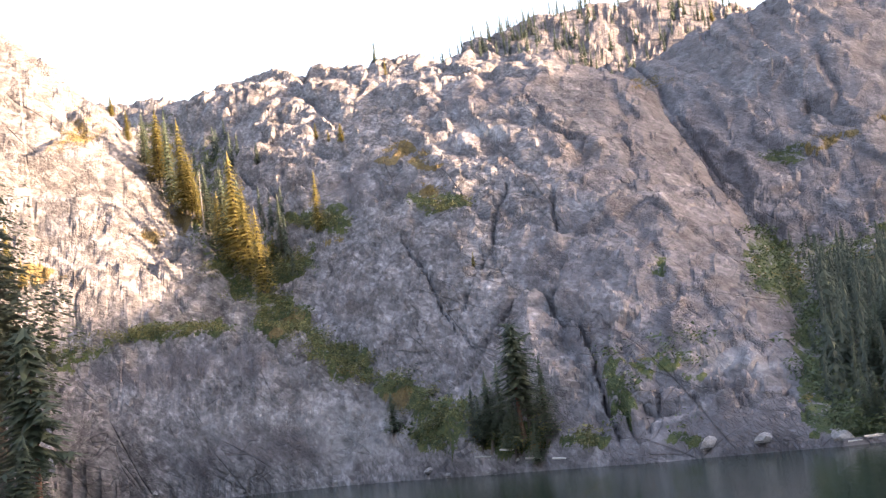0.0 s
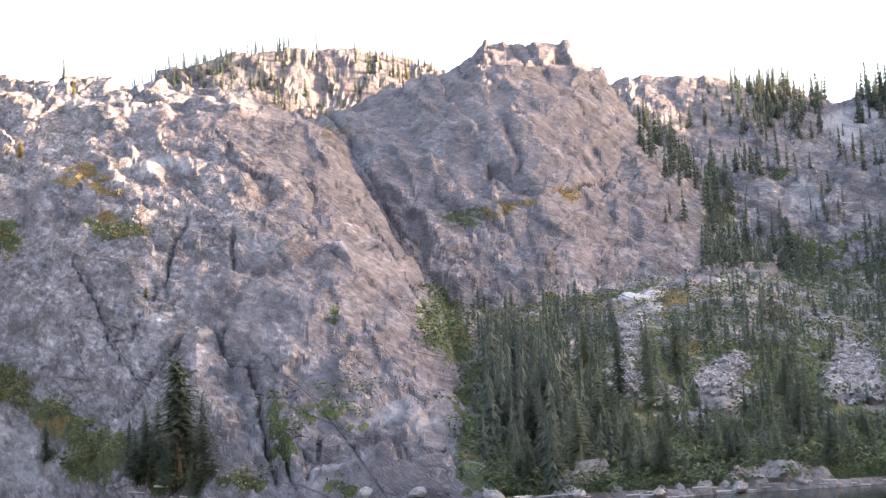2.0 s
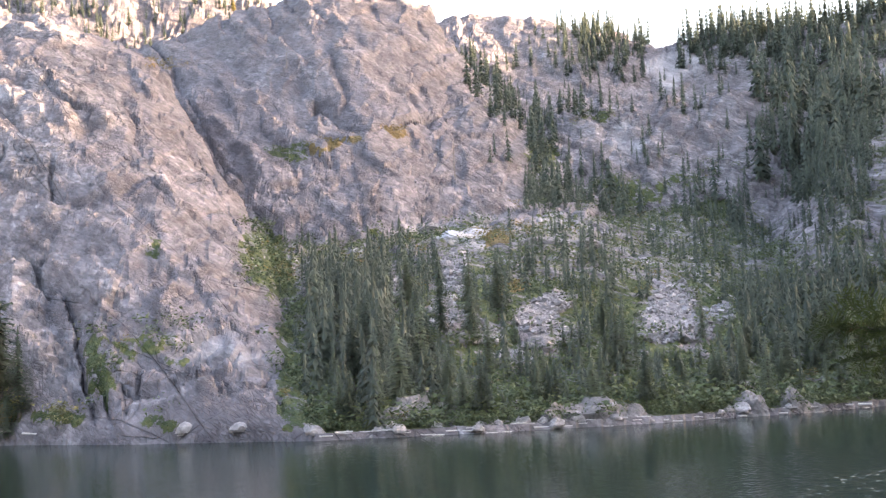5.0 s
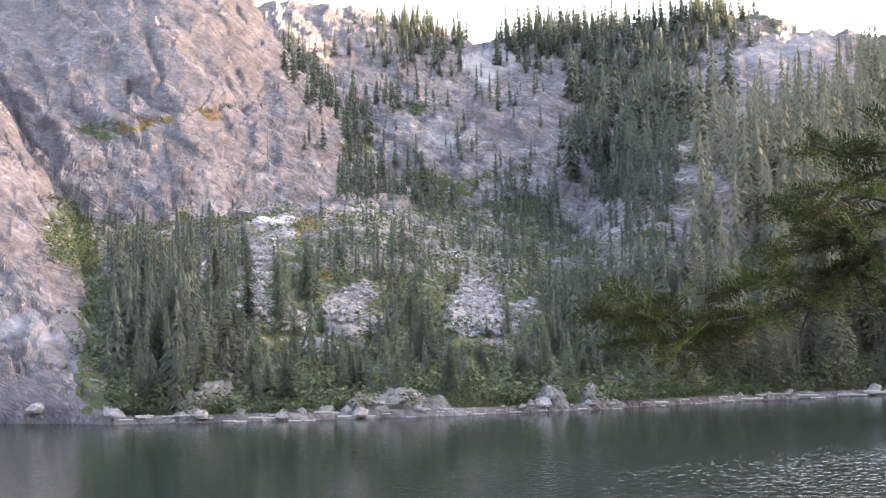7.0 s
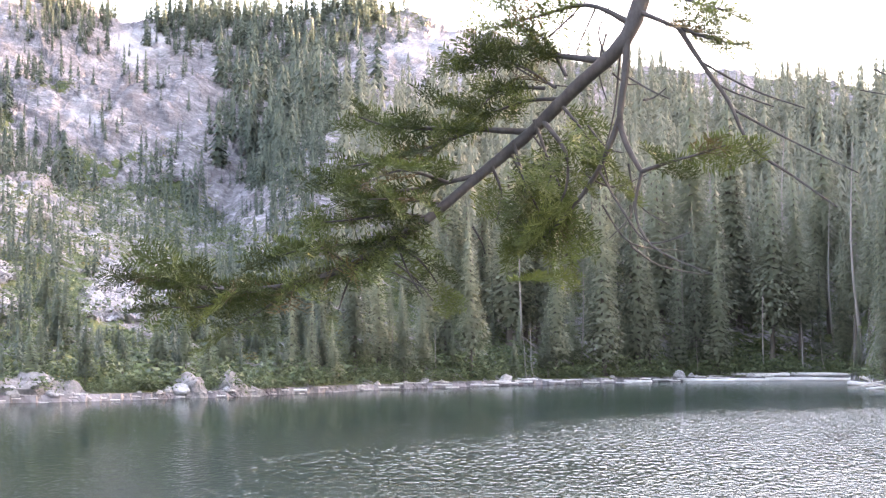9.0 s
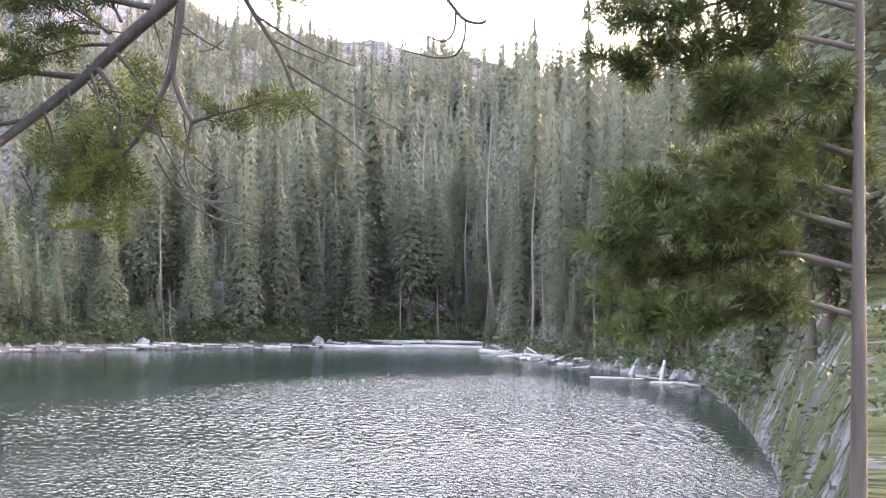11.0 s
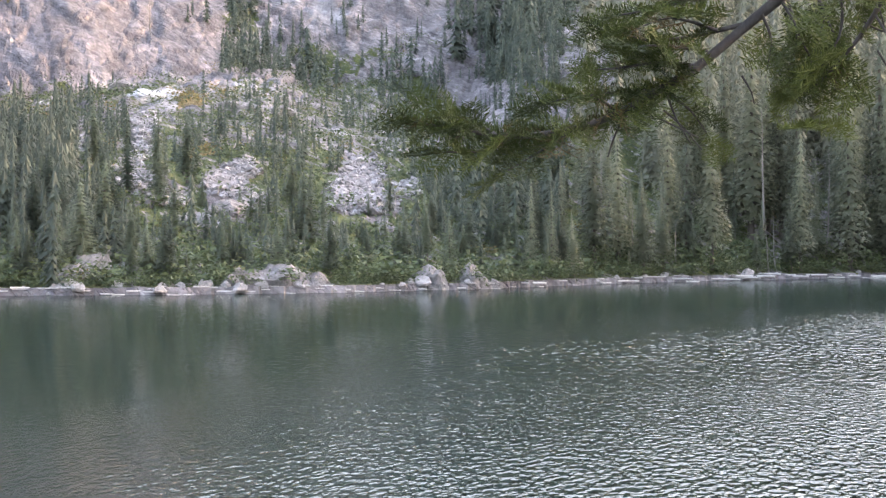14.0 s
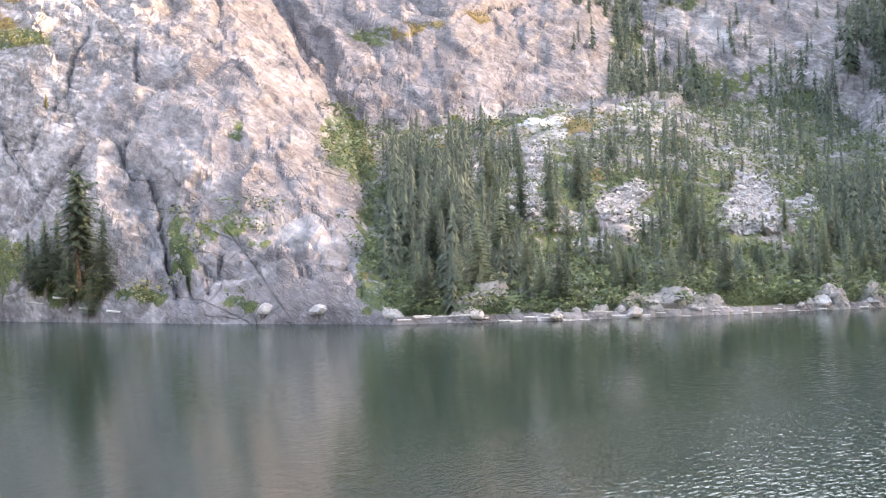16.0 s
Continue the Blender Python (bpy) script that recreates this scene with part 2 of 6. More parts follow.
def water_material():
    m, N, L, bsdf = material("lake_water")
    bsdf.inputs["Base Color"].default_value = (0.012, 0.022, 0.018, 1)
    bsdf.inputs["Roughness"].default_value = 0.05
    bsdf.inputs["IOR"].default_value = 1.333
    tc = N.new("ShaderNodeTexCoord")
    mp = N.new("ShaderNodeMapping")
    mp.vector_type = "TEXTURE"
    mp.inputs["Rotation"].default_value = (0, 0, radians(-42))
    mp.inputs["Scale"].default_value = (0.22, 0.62, 1.0)
    L.new(tc.outputs["Object"], mp.inputs[0])
    w0 = noise_tex(N, L, mp.outputs[0], 0.55, 1, 0.5)
    w1 = noise_tex(N, L, mp.outputs[0], 1.6, 1.5, 0.5)
    w2 = noise_tex(N, L, mp.outputs[0], 5.0, 1, 0.5)
    w3 = noise_tex(N, L, mp.outputs[0], 0.75, 1, 0.5)
    # the wind reaches the open water, the far shore lies in its lee
    wind = attribute(N, "wind")
    patch = noise_tex(N, L, mapped(N, L, (0.35, 1.0, 1), (0, 0, radians(40))), 0.06, 3, 0.5)
    wf = maths(N, L, "MULTIPLY", wind, maths(N, L, "ADD", maths(N, L, "MULTIPLY", patch.outputs[0], 1.2), 0.25), True)
    near = maths(N, L, "ADD", maths(N, L, "MULTIPLY", w0.outputs[0], 0.5), maths(N, L, "ADD", maths(N, L, "MULTIPLY", w1.outputs[0], 1.3), maths(N, L, "MULTIPLY", w2.outputs[0], 0.12)))
    # longer waves far out, sized so that ripples still show from the camera
    far_waves = attribute(N, "far_waves")
    far = maths(N, L, "ADD", maths(N, L, "MULTIPLY", w3.outputs[0], 2.6), maths(N, L, "MULTIPLY", w1.outputs[0], 0.25))
    h = maths(N, L, "ADD", maths(N, L, "MULTIPLY", near, maths(N, L, "SUBTRACT", 1.0, far_waves)), maths(N, L, "MULTIPLY", far, far_waves))
    b = N.new("ShaderNodeBump")
    b.inputs["Distance"].default_value = 0.17
    L.new(maths(N, L, "ADD", maths(N, L, "MULTIPLY", wf, 0.9), 0.045), b.inputs["Strength"])
    L.new(h, b.inputs["Height"])
    L.new(b.outputs[0], bsdf.inputs["Normal"])
    # dark diffuse mixed in to dim the reflections, strongest on calm water
    deep = N.new("ShaderNodeBsdfDiffuse")
    deep.inputs[0].default_value = (0.015, 0.028, 0.021, 1)
    ms = N.new("ShaderNodeMixShader")
    L.new(maths(N, L, "SUBTRACT", 0.34, maths(N, L, "MULTIPLY", wf, 0.28)), ms.inputs[0])
    L.new(bsdf.outputs[0], ms.inputs[1])
    L.new(deep.outputs[0], ms.inputs[2])
    L.new(ms.outputs[0], N["Material Output"].inputs[0])
    return m


ROCK = terrain_material()
STONE = stone_material("broken_granite", (0.16, 0.155, 0.158), (0.36, 0.348, 0.345))
BOULDER = stone_material("weathered_granite", (0.13, 0.124, 0.122), (0.42, 0.40, 0.385), 0.9, 0.6)
WATER = water_material()
SNOW = stone_material("old_snow", (0.42, 0.42, 0.44), (0.78, 0.78, 0.80), 0.6, 0.1)
# blue raised in the colour to stand in for distant haze
NEEDLES_FAR = foliage_material("far_conifer_needles", (0.034, 0.050, 0.041), (0.122, 0.150, 0.108), 0.30, glow=0.4, spread=0.3)
# lightened and greyed: bright haze over the right-hand forest is put into the colour
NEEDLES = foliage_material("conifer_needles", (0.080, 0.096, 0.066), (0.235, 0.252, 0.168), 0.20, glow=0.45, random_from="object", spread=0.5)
NEEDLES_HAZED = foliage_material("hazed_fir_needles", (0.085, 0.096, 0.070), (0.235, 0.245, 0.180), 0.20, glow=0.45, spread=0.2)
NEEDLES_YOUNG = foliage_material("young_conifer_needles", (0.038, 0.056, 0.043), (0.140, 0.170, 0.112), 0.25, glow=0.4, random_from="object", spread=0.5)
# low sun's gold, put into the needle colour of the gully conifers
NEEDLES_SUNLIT = foliage_material("sunlit_gold_needles", (0.14, 0.125, 0.045), (0.36, 0.30, 0.10), 0.25, glow=0.5, random_from="both")
BRUSH = foliage_material("green_brush", (0.038, 0.060, 0.030), (0.125, 0.155, 0.070), 0.12)
BRUSH_DRY = foliage_material("autumn_brush", (0.10, 0.08, 0.03), (0.24, 0.18, 0.06), 0.12)
BRUSH_OLIVE = foliage_material("olive_brush", (0.075, 0.080, 0.034), (0.21, 0.20, 0.080), 0.12)
BARK = bark_material("conifer_bark", (0.045, 0.038, 0.033), (0.125, 0.105, 0.09), 3.0)
BARK_RED = bark_material("red_bark", (0.10, 0.055, 0.04), (0.21, 0.115, 0.08), 3.0)
SNAGWOOD = bark_material("grey_snag_wood", (0.12, 0.108, 0.096), (0.30, 0.275, 0.25), 2.0)
DEADWOOD = bark_material("bleached_wood", (0.30, 0.285, 0.26), (0.68, 0.65, 0.60), 3.0)

# ---- meshes ----


def mesh_from(name, verts, faces, mat, smooth=False):
    """A mesh of triangles or quads from two arrays."""
    me = bpy.data.meshes.new(name)
    verts, faces = np.asarray(verts, np.float32), np.asarray(faces, np.int32)
    n = faces.shape[1]
    me.vertices.add(len(verts))
    me.vertices.foreach_set("co", verts.ravel())
    me.loops.add(faces.size)
    me.loops.foreach_set("vertex_index", faces.ravel())
    me.polygons.add(len(faces))
    me.polygons.foreach_set("loop_start", np.arange(0, faces.size, n, dtype=np.int32))
    me.update(calc_edges=True)
    me.polygons.foreach_set("use_smooth", np.full(len(faces), smooth))
    me.materials.append(mat)
    return me


def part(name, me, parent, label="", m=None):
    ob = new(name, me)
    ob.parent = parent
    if m is not None:
        ob.matrix_local = m
    return tagged(ob, label)


# ---- value noise on arrays ----


def hashed(ix, iy, iz, seed):
    h = (ix * 374761393 + iy * 668265263 + iz * 2147483647 + seed * 1274126177) & 0xFFFFFFFF
    h = ((h ^ (h >> 13)) * 1274126177) & 0xFFFFFFFF
    return ((h ^ (h >> 16)) & 0xFFFFFF) / float(0xFFFFFF)


def value_noise(p, seed):
    i = np.floor(p).astype(np.int64)
    f = p - i
    f = f * f * f * (f * (f * 6 - 15) + 10)
    out = 0
    for dx in (0, 1):
        for dy in (0, 1):
            for dz in (0, 1):
                w = (f[:, 0] if dx else 1 - f[:, 0]) * (f[:, 1] if dy else 1 - f[:, 1]) * (f[:, 2] if dz else 1 - f[:, 2])
                out = out + w * hashed(i[:, 0] + dx, i[:, 1] + dy, i[:, 2] + dz, seed)
    return out * 2 - 1


def fractal(p, scale, octaves, seed, gain=0.5):
    out, amp = 0, 1.0
    for k in range(octaves):
        out = out + amp * value_noise(p / scale * 2.03 ** k + 17.3 * k, seed + k)
        amp *= gain
    return out


def facets(p, size, seed, tilt):
    """Blocks: each cell is a plane of its own tilt and height; also the distance to the cell's edge."""
    q = p / size
    i = np.floor(q).astype(np.int64)
    best, second, value = np.full(len(p), 9e9), np.full(len(p), 9e9), np.zeros(len(p))
    for dx in (-1, 0, 1):
        for dy in (-1, 0, 1):
            for dz in (-1, 0, 1):
                c = i + (dx, dy, dz)
                r = [hashed(c[:, 0], c[:, 1], c[:, 2], seed + k) for k in range(6)]
                d = np.stack([q[:, k] - c[:, k] - r[k] for k in range(3)], 1)
                dist = (d * d).sum(1)
                near = dist < best
                second = np.where(near, best, np.minimum(second, dist))
                plane = (d[:, 0] * (r[3] - 0.5) + d[:, 1] * (r[4] - 0.5)) * 2 * tilt + (r[5] - 0.5)
                value = np.where(near, plane, value)
                best = np.where(near, dist, best)
    return value, np.sqrt(second) - np.sqrt(best)


def smooth(a, b, x):
    t = np.clip((x - a) / (b - a), 0, 1)
    return t * t * (3 - 2 * t)


def along(table, az, col):
    return np.interp(az, [row[0] for row in table], [row[col] for row in table])


# ---- the lake basin: bearings in degrees from north (y), clockwise; distances in metres from the bank ----
SHORE = [(-180, 5), (-90, 14), (-50, 55), (-25, 75), (-14.6, 86), (-13.7, 92), (-13.45, 240), (-9.7, 231), (-4, 205), (1.4, 163.4), (7, 136.6), (14, 119.4),
         (20, 118.6), (26, 122.7), (31, 130.9), (37, 154.1), (41, 168.1), (47, 188.4), (52.4, 197.9), (53.5, 162.7), (54.6, 143), (56, 130.1), (57.6, 116.9),
         (59, 105.1), (60.5, 93.1), (62, 60.7), (64, 28), (66, 12), (80, 8), (110, 6), (180, 5)]

# crest lines: bearing, angle above the eye, distance; with the distance from which each mass rises (None: the shore),
# how its face bends, and how steeply it falls away behind
LEFT_SLAB = [(-60, 3, 150), (-20, 4.6, 262), (-12.5, 4.95, 262), (-9.2, 5.1, 254), (-5.6, 4.75, 236), (-4, 3.95, 226), (-1.6, 1.0, 203), (1.5, -1.4, 172)]
LEFT_SLOPE = [(-90, 16, 300), (-40, 19, 340), (-20, 17.8, 335), (-14, 15.7, 325), (-12.9, 15.1, 322), (-10.5, 13.1, 312), (-8.6, 9.9, 296), (-6.5, 6.9, 276),
              (-4, 4.0, 246), (-2, 0, 220)]
MAIN_DOME = [(-11.5, 13.0, 452), (-10.5, 13.0, 450), (-7.7, 13.2, 440), (-4.7, 13.9, 430), (0, 13.9, 415), (2.1, 13.7, 405), (5.5, 13.3, 390), (7.2, 12.6, 378), (8.6, 11.9, 362),
             (10, 9.9, 322), (11.4, 7.5, 272), (12.5, 5.3, 228), (12.95, 2.6, 182), (13.6, 0.2, 146), (14.1, -1.6, 132)]
UPPER_RIDGE = [(-20, 8, 640), (0, 12.4, 640), (2.1, 13.6, 640), (4.6, 14.5, 640), (6.9, 14.75, 640), (9.8, 14.7, 640), (12.8, 13.8, 640), (17, 11, 640)]
SECOND_DOME = [(2, 8, 520), (6, 11, 520), (8.6, 12.3, 520), (10.5, 12.9, 515), (12.8, 13.4, 510), (13.6, 13.9, 510), (14.5, 14.7, 510), (16, 14.3, 505), (17.6, 14.3, 500),
               (18.6, 13.6, 495), (19.2, 12.3, 485), (20.2, 10.9, 460), (21.7, 9.4, 430), (23.1, 7.9, 400), (24.2, 6.7, 372), (26, 4.2, 340)]
STEP_SLAB = [(0.3, 1.2, 180), (2, 3.5, 190), (3.6, 5.1, 196), (5.4, 3.4, 184), (6, 0.8, 170), (6.5, -1.2, 155)]
FOOT_KNOB = [(6.6, -1.3, 153), (7.2, 1.4, 163), (8.4, 1.5, 164), (10, 2.5, 166), (11.5, 2.0, 160), (12.8, 1.1, 150), (13.6, 0.2, 140), (14.1, -1.5, 132)]
APRON = [(8, 4.6, 235), (13, 4.8, 255), (16, 4.8, 262), (18.8, 5.4, 275), (21.4, 6.0, 295), (24.3, 6.0, 318), (28, 5.3, 325), (31, 4.4, 318), (33, 3.4, 312), (37, 4.0, 312), (42, 4.0, 320), (48, 2, 320)]
CLIFF_BAND = [(19, 7.5, 430), (21, 8.6, 428), (23.6, 9.6, 425), (27.6, 9.8, 425), (29.7, 10.1, 418), (31.3, 9.7, 410), (32.2, 8.7, 402), (35, 6, 390)]
BACK_RIDGE = [(12, 11, 760), (17, 12.3, 760), (19.3, 12.9, 760), (21, 13.1, 760), (23.9, 12.4, 750), (27, 11.5, 740), (29, 11.7, 730), (31, 11.7, 720), (33.8, 11.9, 700), (37, 12.2, 680), (42, 10.5, 660), (46, 8, 640)]
FOREST_RIDGE = [(30, 5, 430), (33, 9.4, 460), (36.2, 11.1, 470), (39, 11.3, 470), (41, 10.6, 465), (44, 10.0, 455), (47, 9.5, 440), (50, 9.3, 430), (54, 8.7, 415), (58, 7.8, 400), (62, 7.4, 390),
                (70, 9, 370), (90, 11, 330), (130, 9, 300), (180, 8, 300)]
# unseen ridge, added and shaped to cast the shadow line on the slopes
SHADOW_RIDGE = [(66, 4, 950), (69, 14.2, 930), (70.6, 15.8, 896), (75.8, 16.1, 785), (79, 15.05, 792), (81.2, 15.05, 800), (82.4, 14.55, 800), (84.1, 13.92, 800), (85.45, 13.38, 800), (86.6, 12.97, 800), (87.3, 12.88, 800), (88.4, 12.8, 800), (90, 12.7, 800), (110, 12, 740), (130, 12, 700)]
REAR_RIDGE = [(-180, 8, 300), (-130, 11, 300), (-90, 14, 300), (-60, 10, 300)]
BROAD = (id(UPPER_RIDGE), id(SECOND_DOME), id(BACK_RIDGE), id(CLIFF_BAND))
MASSES = [(LEFT_SLAB, 205, 0.62, 0.15), (LEFT_SLOPE, 236, 0.9, 0.7), (MAIN_DOME, None, 0.93, 0.5), (UPPER_RIDGE, 400, 1.0, 0.3), (SECOND_DOME, 232, 0.9, 0.5),
          (STEP_SLAB, None, 0.75, 0.6), (FOOT_KNOB, None, 0.55, 0.5), (APRON, None, 0.95, 0.02), (CLIFF_BAND, 318, 0.6, 0.25), (BACK_RIDGE, 420, 1.0, 0.2),
          (FOREST_RIDGE, None, 1.0, 0.2), (SHADOW_RIDGE, 500, 1.0, 0.1), (REAR_RIDGE, None, 1.0, 0.2)]


def base_height(az, r):
    """The ground's height without relief, and how far the place lies inside the shore."""
    shore = along(SHORE, az, 1)
    z = np.where(r < shore, -np.minimum(5, (shore - r) * 0.25), np.minimum(0.5 + (r - shore) * 0.06, 6.0))
    for table, foot, bend, back in MASSES:
        rc, el = along(table, az, 2), along(table, az, 1)
        zc = EYE + rc * np.tan(np.radians(el))
        rf = shore if foot is None else np.minimum(np.maximum(np.full_like(r, foot), np.minimum(shore, foot + 30)), rc - 8)
        rf = np.minimum(rf, rc - 4)
        s = np.clip((r - rf) / (rc - rf), 0, 1)
        if id(table) in BROAD:
            wide = sum(EYE + along(table, az + k, 2) * np.tan(np.radians(along(table, az + k, 1))) for k in (-2.4, -1.2, 0, 1.2, 2.4)) / 5
            zc = wide + (zc - wide) * s ** 5
        zm = np.where(r < rc, zc * s ** bend, zc - back * (r - rc))
        inside = (az >= table[0][0]) & (az <= table[-1][0]) & (r > shore)
        z = np.where(inside, np.maximum(z, zm), z)
    # the bank on which the camera stands
    bank = 2.3 - np.maximum(0, r - 1.5) * np.where(np.abs(az - 35) > 75, 0.05, 0.9)
    z = np.where(r < 30, np.maximum(z, np.maximum(bank, -5)), z)
    return z, r - shore


def blobs(az, el, table):
    """A field that is 1 inside soft ellipses of bearing and angle, and 0 outside."""
    out = np.zeros_like(az)
    for a, e, ha, he, w in table:
        d = np.sqrt(((az - a) / ha) ** 2 + ((el - e) / he) ** 2)
        out = np.maximum(out, w * (1 - smooth(0.6, 1.25, d)))
    return out


def ragged(az, el):
    """Bearings and angles, shaken so that no patch of plants or stones has an even edge."""
    p = np.stack([az * 1.1, el * 1.5, np.zeros_like(az)], 1)
    return az + 0.45 * fractal(p, 1.0, 3, 91, 0.6), el + 0.35 * fractal(p, 1.0, 3, 97, 0.6)


TALUS = [(26.9, 2.5, 0.7, 0.55, 1), (26.5, 1.6, 0.95, 0.7, 1), (27.3, 1.35, 0.75, 0.45, 1), (22.7, 2.6, 0.5, 0.35, 1), (22.0, 2.0, 0.7, 0.5, 1), (22.7, 1.35, 0.5, 0.3, 1), (18.6, 2.4, 0.45, 0.5, 1), (19.2, 1.95, 0.6, 0.45, 1),
         (20.1, 1.5, 0.5, 0.3, 1), (19.2, 3.7, 0.4, 0.9, 1), (17.1, 3.3, 0.35, 0.5, 1), (28.5, 1.85, 0.4, 0.3, 1), (25.25, 0.45, 0.4, 0.22, 1), (21.0, 0.65, 0.55, 0.25, 1)]
# how dark the rock tone is at least, by bearing
DARK_BY_BEARING = [(-10, 0.05), (-1, 0.08), (4, 0.35), (8, 0.72), (18, 0.76), (23, 0.5), (40, 0.48)]
PALE = [(27.2, 10.6, 1.0, 0.6, 1), (19.7, 5.15, 1.1, 0.22, 1.2), (17.8, 5.6, 1.6, 0.12, 0.8), (10.6, 1.9, 0.8, 0.5, 0.6), (11.6, 1.3, 1.0, 0.25, 0.6), (9.6, 1.5, 1.0, 0.3, 0.45), (12.0, 0.9, 0.9, 0.3, 0.3), (15.8, 5.0, 0.4, 0.12, 1.1),
        (-2.8, 0.6, 1.8, 1.0, 0.5), (-6, 1.4, 3, 0.8, 0.3), (2.2, 10.7, 1.5, 0.35, 0.6), (25.7, 8.1, 0.8, 0.3, 0.5), (38, 10.6, 1.8, 0.6, 0.5), (22.5, 5.3, 1.0, 0.4, 0.5)]
FOREST = [(15.8, 1.3, 2.4, 3.0, 1.0), (18.5, 0.0, 2.8, 1.4, 0.9), (22.2, -0.3, 3.2, 1.0, 0.8), (26.5, -0.2, 3.2, 1.0, 0.8), (24.4, 2.0, 1.0, 1.8, 0.6), (30, 0.6, 2.2, 1.8, 0.9),
          (18.2, 3.0, 0.8, 1.5, 0.7), (20.9, 3.4, 1.2, 1.0, 0.5), (23.4, 3.5, 2.2, 1.0, 0.7), (23.0, 6.4, 1.6, 0.7, 0.8), (22.3, 8.4, 0.8, 1.3, 0.8), (20.9, 10.6, 0.7, 1.1, 0.6), (24, 11.4, 2.4, 0.8, 0.6),
          (30, 11.2, 2.2, 0.7, 0.8), (28.0, 4.2, 2.2, 1.0, 0.35), (32.2, 8.0, 2.0, 3.6, 0.8), (34.9, 6.8, 2.6, 2.2, 0.8), (38.8, 7.0, 2.0, 1.6, 0.8), (33.5, 1.6, 2.5, 2.0, 1.0), (35.5, 12.0, 4.0, 0.6, 0.9), (32.6, 5.4, 1.2, 1.6, 0.8)]
FOREST_RIGHT = [(39, 3.2, 4.5, 5.6, 1.0), (45, 4, 4, 7.5, 1.0), (52, 4, 6, 7, 1.0), (62, 4, 8, 8, 1.0), (41.8, 9.6, 1.8, 2.0, 0.9)]
FOREST_LEFT = [(-7.2, 9.4, 1.3, 2.6, 1.0), (-5.6, 7.4, 1.2, 1.6, 1.0), (-8.9, 11.7, 1.0, 1.2, 0.8), (-3.2, 8.2, 0.4, 0.9, 0.7), (5.4, 14.2, 2.3, 0.6, 0.35), (10.6, 13.6, 0.8, 0.7, 0.4), (-1, 13.8, 2, 0.2, 0.12), (11, 13.2, 1.2, 0.5, 0.2)]
BARE = [(37.2, 10.0, 2.6, 1.2, 1), (35.6, 4.5, 1.2, 0.9, 1), (32.3, 3.2, 0.8, 0.5, 1), (28, 8.2, 3.4, 1.3, 0.85), (31.2, 5.0, 1.6, 0.7, 0.7), (38.8, 8.6, 1.3, 0.8, 0.9), (44.0, 8.3, 1.3, 0.7, 0.9)]
GREEN = [(66, -4.0, 5.0, 6.0, 0.75), (63, 0.5, 3, 2.5, 0.8), (-7.2, 6.9, 0.7, 0.35, 1), (-6.4, 6.3, 0.7, 0.6, 1), (-5.5, 5.4, 0.7, 0.7, 1), (-4.8, 4.6, 0.6, 0.6, 1), (-4.1, 3.9, 0.6, 0.6, 1), (-3.3, 3.3, 0.6, 0.55, 1), (-2.5, 2.7, 0.6, 0.55, 1), (-1.6, 2.0, 0.7, 0.55, 1),
         (-0.6, 1.4, 0.8, 0.55, 1), (0.5, 0.7, 0.9, 0.55, 1), (1.4, 0.0, 1.2, 0.6, 1), (2.8, -0.4, 1.2, 0.5, 1), (0.2, 0.2, 1.2, 0.7, 1), (5.3, -0.7, 0.8, 0.35, 0.9), (8.4, -0.8, 0.8, 0.3, 0.9), (7.6, 1.9, 0.8, 0.35, 0.7), (-3.6, 8.2, 1.2, 0.25, 1), (-5.0, 7.0, 1.0, 0.6, 1),
         (-9.5, 4.95, 3.0, 0.25, 1), (-12.5, 4.6, 1.5, 0.3, 0.9),
         (6.5, 1.2, 0.35, 1.2, 0.9), (12.6, 4.3, 0.7, 1.2, 1), (12.2, 5.2, 0.7, 0.6, 0.8), (8.7, 1.9, 0.6, 0.3, 0.9), (1.0, 8.3, 1.0, 0.25, 0.7), (8.2, 5.2, 0.4, 0.35, 0.7), (13.5, 8.6, 0.8, 0.3, 0.6), (26, 6.6, 2.5, 0.3, 0.8), (29, 7.4, 1.6, 0.3, 0.7), (24.5, 9.0, 1.0, 0.25, 0.7), (28, 5.6, 2.2, 0.3, 0.8), (22.5, 7.6, 0.9, 0.5, 0.8)]
OCHRE = [(20.6, 5.0, 0.7, 0.25, 0.9), (22, 5.2, 0.6, 0.25, 0.7), (16.0, 4.5, 0.8, 0.15, 0.8), (0.6, 10.0, 0.8, 0.2, 0.9), (-1.5, 1.7, 0.5, 0.3, 0.7), (15.2, 8.6, 1.2, 0.2, 0.8), (-13.6, 7.2, 1.1, 0.35, 0.9), (-3.0, 7.5, 0.7, 0.2, 0.9), (-0.4, 10.5, 0.6, 0.2, 0.9), (0.8, 8.9, 0.4, 0.25, 0.9), (-5.0, 4.9, 0.35, 0.5, 0.7), (-7.4, 9.3, 0.5, 1.0, 0.6),
         (-11.5, 12.2, 1.2, 0.8, 0.5), (-8.9, 8.6, 0.8, 0.9, 0.5), (13.0, 4.2, 0.3, 0.5, 0.7), (21.2, 3.1, 0.4, 0.2, 0.8), (9.0, 11.6, 0.9, 0.2, 0.5), (17.5, 8.9, 0.6, 0.2, 0.6), (3.4, -0.6, 0.5, 0.3, 0.8)]

